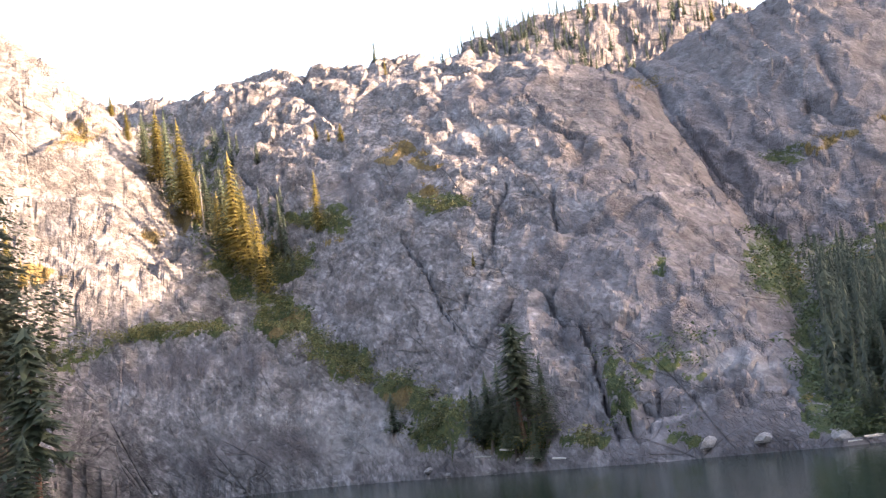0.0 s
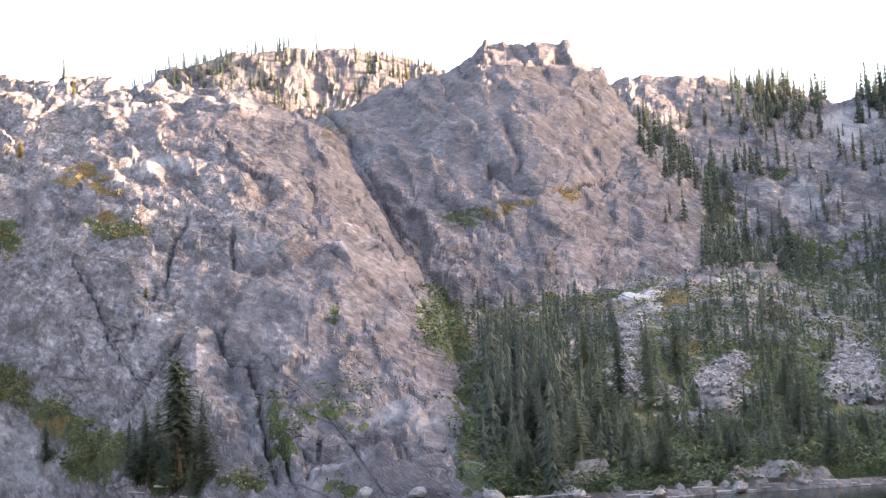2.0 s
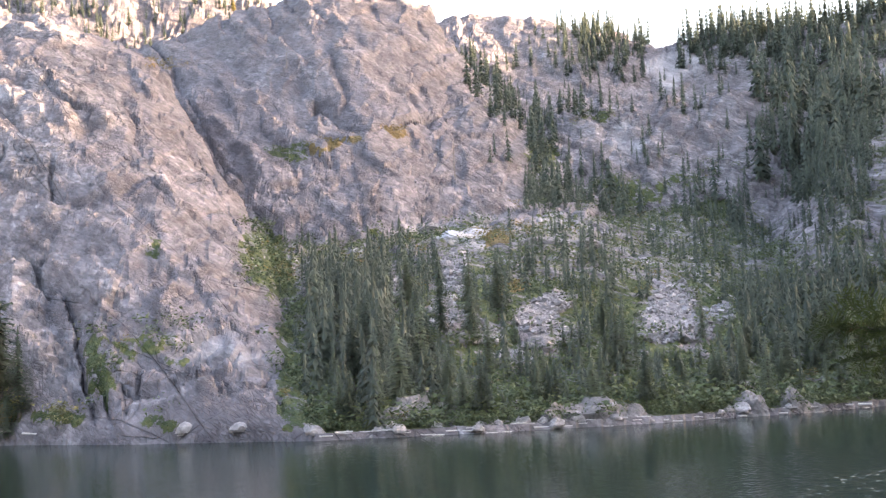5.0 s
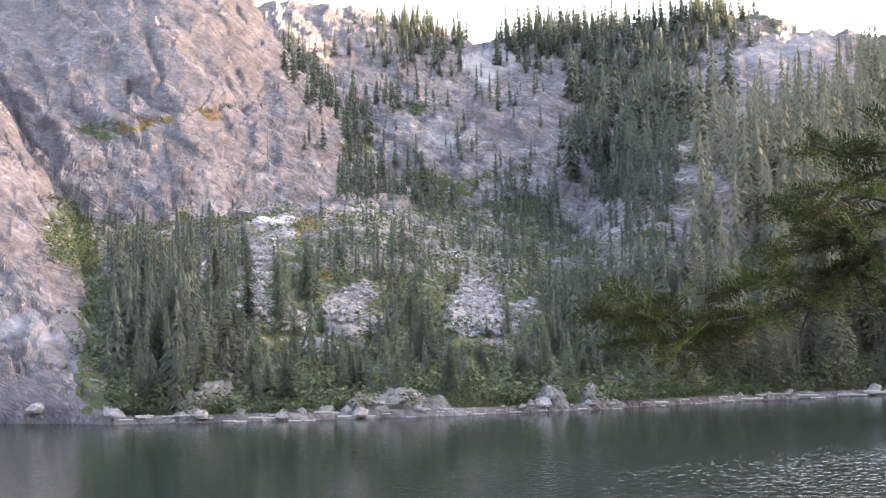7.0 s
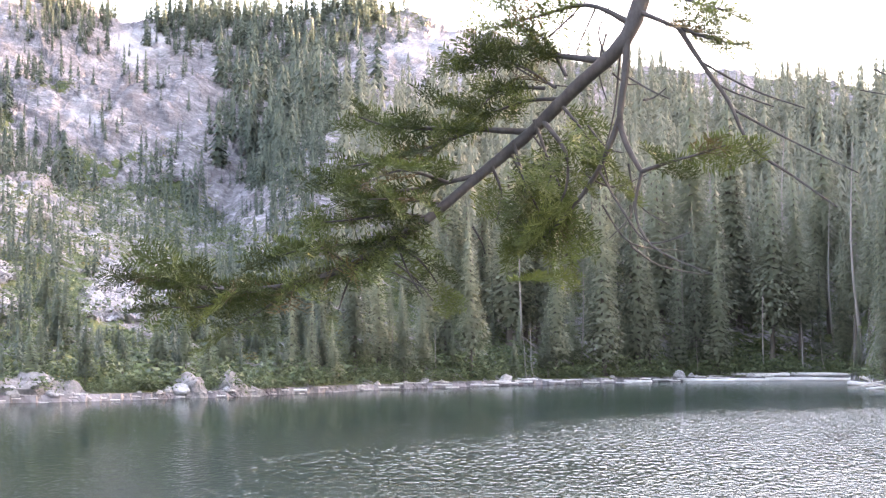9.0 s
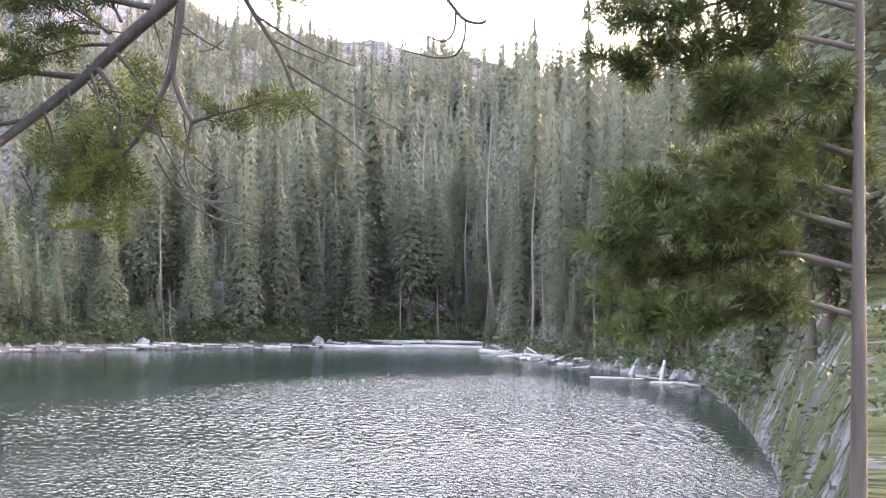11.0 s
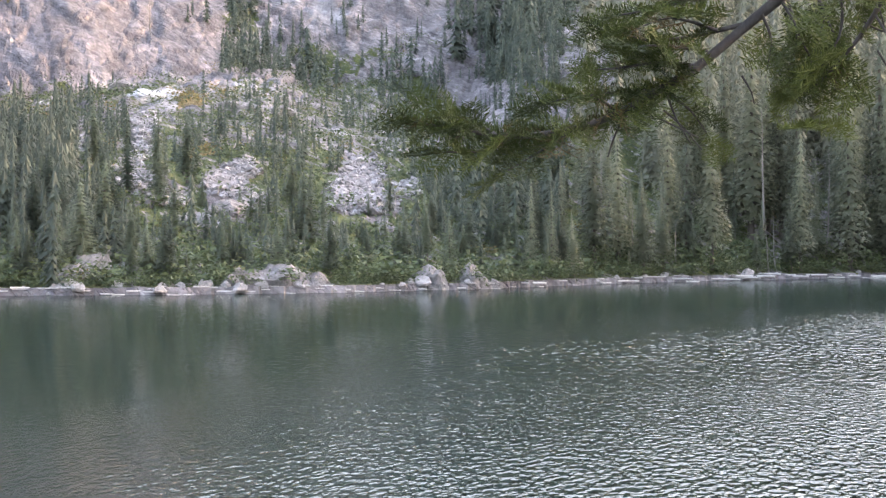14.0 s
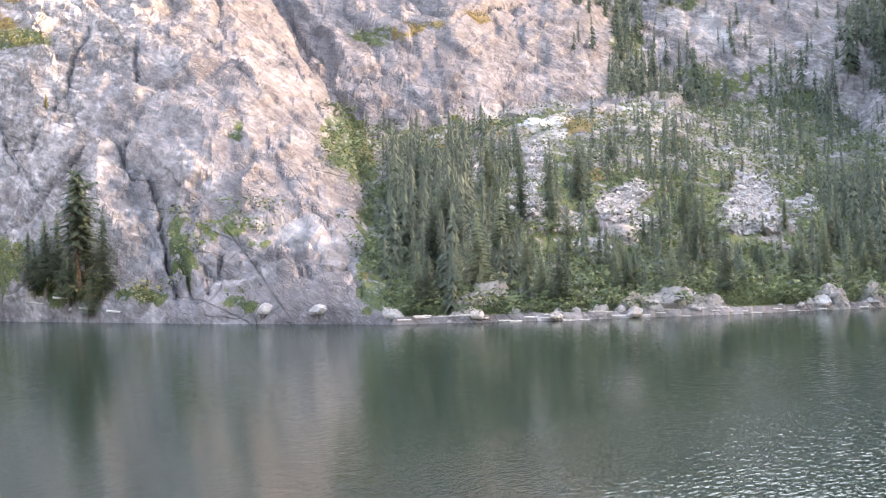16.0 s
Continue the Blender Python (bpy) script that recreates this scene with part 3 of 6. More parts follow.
VARNISH = [(7.5, 5.0, 5.0, 4.5, 0.58), (16.6, 8.6, 3.2, 3.0, 0.85), (28.0, 6.8, 3.4, 2.4, 0.5), (16.3, 11.3, 2.8, 1.6, 0.8), (13.5, 9.6, 2.0, 0.9, 0.6), (18.6, 8.2, 1.6, 1.4, 0.6), (17.6, 6.3, 2.4, 0.5, 0.8), (3.5, 12.2, 2.6, 0.6, 0.8), (-1.5, 9.2, 2.2, 1.0, 0.5), (8.2, 8.6, 2.0, 1.2, 0.5), (4.6, 6.6, 2.0, 1.3, 0.5), (9.4, 4.2, 1.6, 1.4, 0.5),
           (-9, 3.6, 4.0, 0.7, 0.7), (-7, 0.4, 4.0, 0.7, 0.7), (-3.4, 4.8, 0.9, 1.4, 0.4), (26.5, 8.8, 2.2, 0.5, 0.8), (29.6, 9.2, 1.4, 0.7, 0.7), (24.2, 7.2, 1.2, 0.5, 0.7), (30.2, 6.2, 1.5, 0.6, 0.7), (38.8, 10.0, 1.4, 0.8, 0.7), (35.8, 4.2, 0.9, 0.5, 0.6), (10.6, 0.2, 2.6, 0.4, 0.6)]


def cover(az, el):
    az, el = ragged(az, el)
    talus = blobs(az, el, TALUS)
    bare = blobs(az, el, BARE)
    wood = np.maximum(np.maximum(blobs(az, el, FOREST), blobs(az, el, FOREST_RIGHT)), blobs(az, el, FOREST_LEFT))
    wood = wood * (1 - bare) * (1 - smooth(0.3, 0.7, talus))
    apron = (az > 13) & (el < 5.4 - np.clip(az - 29, 0, 9) * 0.25) & (az < 40)
    green = np.maximum(np.maximum(blobs(az, el, GREEN), wood * np.where(el > 4.5, 0.34, 0.6)), np.where(apron, np.where(el > 3.2, 0.42, 0.8), 0)) * (1 - bare * 0.9) * (1 - smooth(0.3, 0.6, talus))
    return talus, wood, green


JOINTS = [(2.6, 0.10, ((3.7, 5.3), (4.5, 4.6), (5.5, 3.4), (6.0, 0.7), (6.4, -1.0))), (2.2, 0.10, ((3.6, 5.2), (2.1, 3.3), (0.6, 1.8))), (2.2, 0.10, ((6.4, 0.8), (6.9, -0.9))),
          (2.0, 0.09, ((7.9, 1.2), (7.2, -0.6))), (1.1, 0.08, ((8.5, 12.3), (10, 10.0), (11.4, 7.6), (12.7, 5.4))), (0.9, 0.06, ((9.6, 9.6), (11.0, 7.0), (11.9, 5.0))), (1.6, 0.07, ((5.0, 8.6), (5.15, 7.3))),
          (1.8, 0.08, ((12.2, 0.6), (12.9, -0.4), (13.0, -1.2))), (1.5, 0.07, ((3.4, 9.0), (2.6, 6.6), (1.4, 4.6))), (1.6, 0.08, ((-0.5, 7.0), (0.8, 4.4), (1.6, 3.4))), (1.6, 0.09, ((-12.5, 4.8), (-9, 5.0), (-5.5, 4.7))),
          (1.5, 0.08, ((-2.0, 1.2), (-3.6, 0.0), (-5.0, -0.4))), (1.8, 0.09, ((16.5, 6.5), (18.7, 5.7), (21.0, 6.0))), (2.2, 0.07, ((10.4, 0.85), (10.8, 0.7), (11.2, 0.8))), (1.5, 0.08, ((14.5, 10.2), (16.4, 9.0), (19.0, 9.6)))]


def build_terrain():
    az = np.concatenate([np.arange(-180, -18, 2.0), np.arange(-18, 62, 0.08), np.arange(62, 71, 0.14), np.arange(71, 92, 0.4), np.arange(92, 180.1, 2.0)])
    r = np.concatenate([np.linspace(0.2, 60, 24)[:-1], np.linspace(60, 118, 20)[:-1], np.geomspace(118, 560, 330)[:-1], np.geomspace(560, 800, 50)[:-1], np.geomspace(800, 4600, 24)])
    A, D = [x.ravel() for x in np.meshgrid(az, r, indexing="ij")]
    z, inland = base_height(A, D)
    x, y = D * np.sin(np.radians(A)), D * np.cos(np.radians(A))
    el = np.degrees(np.arctan2(z - EYE, D))
    talus, _, green = cover(A, el)
    green = np.where(D < 30, 0.7, np.where((A > 14) & (inland < 7), np.maximum(green, 0.75), green) * smooth(0.3, 1.0, inland))
    # relief: folds, blocks and ledges; smoother under soil and trees
    p = np.stack([np.radians(A) * 270, np.log(np.maximum(D, 20)) * 150, z * 1.1 / np.clip(D / 250, 0.7, 2.6)], 1)
    rocky = np.clip(1 - 0.75 * np.maximum(green, talus), 0.2, 1)
    ramp_in = smooth(0, 14, inland) * smooth(60, 110, D)
    far = np.clip(D / 250, 0.7, 2.6)
    lean = np.stack([p[:, 0] + 0.5 * p[:, 2], p[:, 1], p[:, 2] * 0.8], 1)
    # broken blocks on the left slope, smoother slabs on the domes
    strong = (0.72 + 1.0 * (1 - smooth(-6, -1, A))) * np.where(A > 62, 1.0, np.clip(1.25 / far, 0.6, 1))
    strong = np.where(A > 62, 0.4, strong)
    z1 = fractal(p, 46, 3, 3) * 1.5 * far
    f1, e1 = facets(lean + 6 * np.stack([fractal(p, 25, 2, 40 + k) for k in range(3)], 1), 22, 11, 1.2)
    f2, e2 = facets(lean + 2 * np.stack([fractal(p, 8, 2, 50 + k) for k in range(3)], 1), 7, 23, 1.2)
    crisp = 0.6 + 0.5 * np.clip(fractal(p, 60, 2, 61), -1, 1)
    f1, f2 = f1 * smooth(-0.02, 0.20, e1), f2 * smooth(-0.02, 0.22, e2)
    relief = z1 + rocky * strong * (f1 * 1.8 - 0.7 * np.exp(-(e1 / 0.05) ** 2) + crisp * (f2 * 1.3 - 0.45 * np.exp(-(e2 / 0.08) ** 2))) * far
    f3, e3 = facets(lean + 0.8 * np.stack([fractal(p, 3, 2, 80 + k) for k in range(3)], 1), 2.9, 37, 1.2)
    relief += rocky * crisp * (fractal(p, 4, 3, 70, 0.6) * 0.35 + f3 * smooth(-0.02, 0.25, e3) * 0.7 * strong) * far
    # sheets of the granite that dip to the east, parted by open joints; laid out in the camera's view angles
    across, upward = np.radians(A) * 270, el * 4.7
    for dip, long, thick, high, seed in ((38, 17, 6.0, 1.5, 211), (56, 10, 3.6, 1.0, 223), (-20, 9, 3.2, 0.8, 237)):
        c, d = math.cos(math.radians(dip)), math.sin(math.radians(dip))
        wob = 0.35 * fractal(p, 16, 3, seed)
        q = np.stack([(across * c - upward * d) / long + wob, (across * d + upward * c) / thick + wob, np.zeros_like(A)], 1)
        sheet, gap = facets(q, 1.0, seed, 1.1)
        relief += rocky * np.where(A > 62, 0, 0.30 + 0.36 * smooth(-6, 0, A)) * (high * sheet * smooth(-0.02, 0.10, gap) - 0.55 * high * np.exp(-(gap / 0.06) ** 2) * smooth(-0.25, 0.35, fractal(p, 38, 2, seed + 5))) * far
    # ledges that step across the faces, and the great joints between the slabs
    step = z / (4.5 * far) + 0.9 * fractal(p, 30, 3, 120) + 0.25 * p[:, 0] / 22
    relief -= rocky * smooth(-0.3, 0.6, fractal(p, 55, 2, 131)) * (step - np.floor(step) - 0.5) * np.where(A > 62, 0.5 * far, 0.9)
    ja, je = ragged(A, el)
    ja, je = 0.7 * A + 0.3 * ja, 0.7 * el + 0.3 * je
    for depth, wide, joint in JOINTS:
        near = np.full_like(A, 9.0)
        for (a0, e0), (a1, e1b) in zip(joint, joint[1:]):
            t = np.clip(((ja - a0) * (a1 - a0) + (je - e0) * (e1b - e0)) / ((a1 - a0) ** 2 + (e1b - e0) ** 2), 0, 1)
            near = np.minimum(near, np.hypot(ja - a0 - t * (a1 - a0), je - e0 - t * (e1b - e0)))
        relief -= depth * far * np.exp(-(near / wide) ** 2)
    relief = np.where(A > 64, 0.25 * relief, relief) * np.where((A > 61.5) & (D < 120), 0.35, 1.0)
    z2 = z + relief * ramp_in
    z2 = np.where(D < 40, z, z2)
    z2 = np.where((inland > 0.5) & (D > 60), np.maximum(z2, 0.15), z2)
    z2 = np.where(D > 900, np.minimum(z2, z + 4), z2)
    verts = np.stack([x, y, z2], 1)
    n, k = len(az), len(r)
    idx = np.arange(n * k).reshape(n, k)
    faces = np.stack([idx[:-1, :-1], idx[1:, :-1], idx[1:, 1:], idx[:-1, 1:]], -1).reshape(-1, 4)
    me = mesh_from("ground", verts, faces, ROCK)
    el2 = np.degrees(np.arctan2(z2 - EYE, D))
    ra, re = ragged(A, el2)
    # darkened under the talus too: shade between its stones is put into the colour
    for name, field in (("veg", green), ("varnish_and_shade", np.maximum(np.maximum(blobs(ra, re, VARNISH), along(DARK_BY_BEARING, A, 1)), 1.3 * smooth(0.3, 0.6, talus))), ("ochre", blobs(ra, re, OCHRE)), ("pale", blobs(ra, re, PALE))):
        me.attributes.new(name, "FLOAT", "POINT").data.foreach_set("value", field.astype(np.float32))
    tagged(new("ground", me), "grey granite domes and slopes round a mountain lake", "mountain", kind="structure")
    return az, r, z2.reshape(n, k), A, D, z2, inland


AZ, RR, ZZ, GA, GR, GZ, INLAND = build_terrain()


def ground_z(az, r):
    """The height of the built ground at arrays of bearing and distance."""
    az, r = np.atleast_1d(np.asarray(az, float)), np.atleast_1d(np.asarray(r, float))
    i = np.clip(np.searchsorted(AZ, az) - 1, 0, len(AZ) - 2)
    j = np.clip(np.searchsorted(RR, r) - 1, 0, len(RR) - 2)
    u = np.clip((az - AZ[i]) / (AZ[i + 1] - AZ[i]), 0, 1)
    v = np.clip((r - RR[j]) / (RR[j + 1] - RR[j]), 0, 1)
    return ZZ[i, j] * (1 - u) * (1 - v) + ZZ[i + 1, j] * u * (1 - v) + ZZ[i, j + 1] * (1 - u) * v + ZZ[i + 1, j + 1] * u * v


def place(az, r, sink=0.0):
    a = radians(az)
    return Vector((r * math.sin(a), r * math.cos(a), float(ground_z(az, r)[0]) - sink))


def on_slope(az, el, sink=0.3):
    """The first place on this bearing where the ground rises to the given angle over the eye."""
    r = np.linspace(120, 760, 1600)
    z = ground_z(np.full_like(r, az), r)
    up = np.degrees(np.arctan2(z - EYE, r)) >= el
    return place(az, float(r[np.argmax(up)]) if up.any() else 300.0, sink)


def build_water():
    az = np.concatenate([np.arange(-180, -20, 4.0), np.arange(-20, 70, 0.5), np.arange(70, 180.1, 4.0)])
    r = np.concatenate([[0.5], np.geomspace(4, 300, 120)])
    A, D = [x.ravel() for x in np.meshgrid(az, r, indexing="ij")]
    verts = np.stack([D * np.sin(np.radians(A)), D * np.cos(np.radians(A)), np.zeros_like(D)], 1)
    n, k = len(az), len(r)
    idx = np.arange(n * k).reshape(n, k)
    faces = np.stack([idx[:-1, :-1], idx[1:, :-1], idx[1:, 1:], idx[:-1, 1:]], -1).reshape(-1, 4)
    me = mesh_from("water", verts, faces, WATER, True)
    reach = along([(-60, 8), (5, 14), (20, 40), (30, 68), (40, 84), (48, 108), (54, 108), (58, 84), (62, 46), (70, 10)], A, 1)
    wind = (1 - smooth(0.7, 1.2, D / reach)) * along([(-20, 0.1), (12, 0.06), (20, 0.09), (28, 0.19), (36, 0.30), (43, 0.5), (50, 1.0), (55, 1.5), (70, 1.6)], A, 1)
    me.attributes.new("wind", "FLOAT", "POINT").data.foreach_set("value", wind.astype(np.float32))
    me.attributes.new("far_waves", "FLOAT", "POINT").data.foreach_set("value", smooth(34, 62, D).astype(np.float32))
    tagged(new("water", me), "dark green lake rippled by wind, calm along the far shore", "lake", kind="structure")


build_water()

# ---- conifers ----


def conifer_arrays(seed, whorls, branches, slim=0.17, bare=0.1, twigs=2, shape=0.75, spray=0.34, skirts=16, full=0.6):
    """The crown of a conifer one metre tall: whorls of branches hung with short twigs, as triangles."""
    rnd = random.Random(seed)
    V, F = [], []
    lobes = [rnd.uniform(0.75, 1.2) for _ in range(7)]
    for w in range(whorls):
        t = bare + (1 - bare) * max(0.0, (w + rnd.uniform(-0.45, 0.45)) / whorls) ** 0.93
        t = min(max(t, bare), 0.985)
        under = min(1.0, 0.55 + (t - bare) * 4)
        reach = slim * under * (1 - t) ** shape * rnd.uniform(0.7, 1.12) + 0.007
        for b in range(branches):
            if rnd.random() < 0.12:
                continue
            a = math.tau * (b + rnd.uniform(-0.4, 0.4)) / branches + w * 1.3
            ln = reach * rnd.uniform(0.55, 1.2) * lobes[int(a * 1.1 + 3 * t) % 7]
            rise, droop = rnd.uniform(-0.05, 0.22) * ln, rnd.uniform(0.15, 0.6) * ln
            if t > 0.8:
                rise, droop = rise + 0.5 * ln, droop * 0.3
            ca, sa = math.cos(a), math.sin(a)
            for k in range(twigs):
                s = 0.1 + 0.8 * (k + rnd.random()) / twigs
                side = -1 if (k + b) % 2 else 1
                turn = a + side * rnd.uniform(0.35, 1.1)
                tl = ln * spray * rnd.uniform(0.7, 1.3) * (1.15 - 0.45 * s) * (2.0 if twigs < 4 else 1.0)
                hang = tl * rnd.uniform(0.25, 0.8)
                half = (0.42 if twigs < 4 else 0.085) * ln * rnd.uniform(0.7, 1.2)
                i = len(V)
                for q in (max(0.0, s * ln - half), s * ln + half):
                    u = q / ln
                    V.append((ca * q, sa * q, t + rise * u - droop * u * u + rnd.uniform(-0.12, 0.12) * tl))
                V.append((ca * s * ln + math.cos(turn) * tl, sa * s * ln + math.sin(turn) * tl, t + rise * s - droop * s * s - hang))
                F.append((i, i + 1, i + 2))
    # the inner mass of the crown: ragged skirts of foliage, one above another
    for w in range(skirts):
        t = bare + (0.96 - bare) * (w + rnd.uniform(-0.2, 0.2)) / skirts
        t = max(t, bare)
        drop = (1 - bare) / skirts * rnd.uniform(1.0, 1.9)
        reach = full * (slim * min(1.0, 0.6 + (t - bare) * 4) * (1 - t) ** shape + 0.006)
        i, n, a0 = len(V), 6, rnd.uniform(0, 6)
        V.append((0, 0, min(t + drop, 0.99)))
        for k in range(2 * n):
            a = a0 + math.tau * (k + rnd.uniform(-0.3, 0.3)) / (2 * n)
            q = reach * (rnd.uniform(0.85, 1.3) if k % 2 else rnd.uniform(0.35, 0.6))
            V.append((math.cos(a) * q, math.sin(a) * q, t - (rnd.uniform(0.0, 0.5) * drop if k % 2 else -0.35 * drop)))
        F += [(i, i + 1 + k, i + 1 + (k + 1) % (2 * n)) for k in range(2 * n)]
    i = len(V)
    V += [(0.007, 0, 0.93), (-0.003, 0.006, 0.93), (-0.003, -0.006, 0.93), (0, 0, 1.0)]
    F += [(i, i + 1, i + 3), (i + 1, i + 2, i + 3), (i + 2, i, i + 3)]
    return np.array(V), np.array(F)


def crown_arrays(seed, plates, slim=0.15, bare=0.04, shape=0.72, leaf=1.0, core=8):
    """The crown of a conifer one metre tall: drooping plates of foliage in loose tiers, with an uneven outline."""
    rn = random.Random(seed)
    V, F = [], []
    lobes = [[rn.uniform(0.62, 1.15) for _ in range(5)] for _ in range(9)]
    tiers = rn.randint(13, 19)
    for k in range(plates):
        t = bare + (0.97 - bare) * (1 - rn.random() ** 0.72)
        t = bare + (0.985 - bare) * ((round((t - bare) * tiers) + rn.gauss(0, 0.3)) / tiers)
        t = min(max(t, bare), 0.975)
        a = rn.uniform(0, math.tau)
        under = min(1.0, 0.6 + (t - bare) * 4)
        reach = (slim * under * (1 - t) ** shape + 0.006) * lobes[int(t * 8.99)][int(a / math.tau * 4.99)]
        q1 = reach * (rn.uniform(0.6, 1.1) if rn.random() < 0.75 else rn.uniform(0.25, 0.6))
        q0 = q1 * rn.uniform(1 - leaf, 1 - 0.6 * leaf) if leaf < 0.8 else q1 * rn.uniform(0.0, 0.45)
        half = (rn.uniform(0.16, 0.34) * reach + 0.004) * leaf
        slope = rn.uniform(0.0, 0.5) - (1.2 * max(0.0, t - 0.75) if t > 0.75 else 0.0)
        ca, sa = math.cos(a), math.sin(a)
        qm = q0 + (q1 - q0) * rn.uniform(0.5, 0.75)
        hang = rn.uniform(0.05, 0.5) * (q1 - q0)
        tip = rn.uniform(-0.5, 0.5) * half
        i = len(V)
        V += [(ca * q0, sa * q0, t - slope * q0), (ca * qm - sa * half, sa * qm + ca * half, t - slope * qm - 0.5 * hang + tip), (ca * q1, sa * q1, t - slope * q1 - hang), (ca * qm + sa * half, sa * qm - ca * half, t - slope * qm - 0.5 * hang - tip)]
        F += [(i, i + 1, i + 2), (i, i + 2, i + 3)]
    # the shaded inner mass: ragged skirts round the trunk
    for w in range(core):
        t = bare + (0.93 - bare) * (w + rn.uniform(-0.2, 0.2)) / core
        t, deep = max(t, bare), (1 - bare) / core * rn.uniform(0.8, 1.3)
        reach = 0.60 * (slim * min(1.0, 0.6 + (t - bare) * 4) * (1 - t) ** shape + 0.006)
        i, a0 = len(V), rn.uniform(0, 6)
        V.append((0, 0, min(t + deep, 0.985)))
        for k in range(10):
            a = a0 + math.tau * (k + rn.uniform(-0.3, 0.3)) / 10
            q = reach * (rn.uniform(0.9, 1.35) if k % 2 else rn.uniform(0.5, 0.7))
            V.append((math.cos(a) * q, math.sin(a) * q, t - (rn.uniform(0.0, 0.4) * deep if k % 2 else -0.3 * deep)))
        F += [(i, i + 1 + k, i + 1 + (k + 1) % 10) for k in range(10)]
    i = len(V)
    V += [(0.008, 0, 0.92), (-0.004, 0.007, 0.92), (-0.004, -0.007, 0.92), (0, 0, 1.0)]
    F += [(i, i + 1, i + 3), (i + 1, i + 2, i + 3), (i + 2, i, i + 3)]
    return np.array(V), np.array(F)


def trunk_arrays(top=0.95, wide=0.014, sides=7, rings=6, seed=0, bow=0.01):
    rnd = random.Random(seed)
    px, py = rnd.uniform(-bow, bow), rnd.uniform(-bow, bow)
    V, F = [], []
    for k in range(rings):
        t = k / (rings - 1)
        rad = wide * (1 - 0.86 * t) * (1.35 if k == 0 else 1)
        for s in range(sides):
            a = math.tau * s / sides
            V.append((math.cos(a) * rad + px * math.sin(3 * t) + 0.3 * py * math.sin(9 * t + seed), math.sin(a) * rad + py * math.sin(3 * t) + 0.3 * px * math.sin(8 * t), top * t - (0.02 if k == 0 else 0)))
    for k in range(rings - 1):
        for s in range(sides):
            a, b = k * sides + s, k * sides + (s + 1) % sides
            F.append((a, b, b + sides, a + sides))
    return np.array(V), np.array(F)


def scatter(weight, count, seed):
    """Indices of ground points, drawn by weight and area."""
    rng = np.random.default_rng(seed)
    w = weight * GR * np.gradient(RR)[np.arange(len(GR)) % len(RR)] * (INLAND > 0.6) * (GA > -19) * (GA < 72)
    return rng.choice(len(w), count, p=w / w.sum()), rng


def joined(name, kinds, idx, rng, sizes, mat, label, category, wide=(0.72, 1.05), sink=0.3, lean=0.03, clear=False):
    """Many copies of a few small shapes, as one mesh."""
    VV, FF, off = [], [], 0
    if clear:
        # trees whose crowns would hide the talus or snow from the camera are left out
        crown_el = GEL[idx][:, None] + np.degrees(sizes / GR[idx])[:, None] * np.array([0.0, 0.35, 0.7, 0.95])
        hidden_ground = blobs(np.repeat(GA[idx][:, None], 4, 1), crown_el, TALUS + [(19.8, 5.1, 1.3, 0.3, 1), (15.6, 4.9, 0.5, 0.2, 1)]).max(1)
        keep = hidden_ground < 0.35
        idx, sizes = idx[keep], sizes[keep]
    for n, i in enumerate(idx):
        V, F = kinds[rng.integers(len(kinds))]
        h = sizes[n]
        a = rng.uniform(0, math.tau)
        w = h * rng.uniform(*wide)
        c, s = math.cos(a), math.sin(a)
        jx, jy = rng.uniform(-0.7, 0.7, 2)
        az = math.radians(GA[i])
        lx, ly = rng.normal(0, lean, 2)
        P = np.empty_like(V)
        P[:, 2] = V[:, 2] * h + GZ[i] - sink
        P[:, 0] = (V[:, 0] * c - V[:, 1] * s) * w + GR[i] * math.sin(az) + jx + lx * V[:, 2] * h
        P[:, 1] = (V[:, 0] * s + V[:, 1] * c) * w + GR[i] * math.cos(az) + jy + ly * V[:, 2] * h
        VV.append(P)
        FF.append(F + off)
        off += len(V)
    me = mesh_from(name, np.concatenate(VV), np.concatenate(FF), mat)
    return tagged(new(name, me), label, category, kind="stuff")


INLAND_START = along(SHORE, GA, 1) + 30
GEL = np.degrees(np.arctan2(GZ - EYE, GR))
GT, GW, GG = cover(GA, GEL)
FAR_KINDS = [crown_arrays(s, 95, 0.17 + 0.012 * s, 0.02, 0.62, 0.62, 8) for s in range(8)]
TALL_KINDS = [crown_arrays(20 + s, 190, 0.14 + 0.010 * s, 0.04 + 0.015 * s, 0.62, 0.5, 12) for s in range(8)]

# the wooded apron above the far shore
left_of = GA < 34
apron_w = np.where(left_of & (GA > 12.5) & (GR < 345), blobs(GA, GEL, FOREST), 0) * GW
idx, rng = scatter(apron_w * np.where(GA > 17.8, 0.5, 1.0), 1250, 1)
joined("far_woods", FAR_KINDS, idx, rng, rng.uniform(2.6, 8.6, len(idx)) * rng.uniform(0.6, 1.1, len(idx)) * np.where((GA[idx] > 17.5) & (GA[idx] < 29.5), 0.72, 1.0), NEEDLES_FAR, "dark green young conifers crowding the rocky apron above the shore", "forest", clear=True)
idx, rng = scatter(np.where((GR >= 345) & (GA > 12) & (GA < 36) & (GR < 790), GW * np.where(GA < 26, 0.6, 1.0), 0), 1150, 2)
joined("far_woods", FAR_KINDS, idx, rng, rng.uniform(5, 17, len(idx)) * np.where(GA[idx] < 26, 0.7, 1.0), NEEDLES_FAR, "dark conifers on the high ledges and back ridge", "forest", (0.8, 1.2))
idx, rng = scatter(np.where((GA >= 31) & (GR > INLAND_START) & (GR < along(FOREST_RIDGE, GA, 2) + 6), blobs(GA, GEL, FOREST_RIGHT) * GW, 0), 2100, 3)
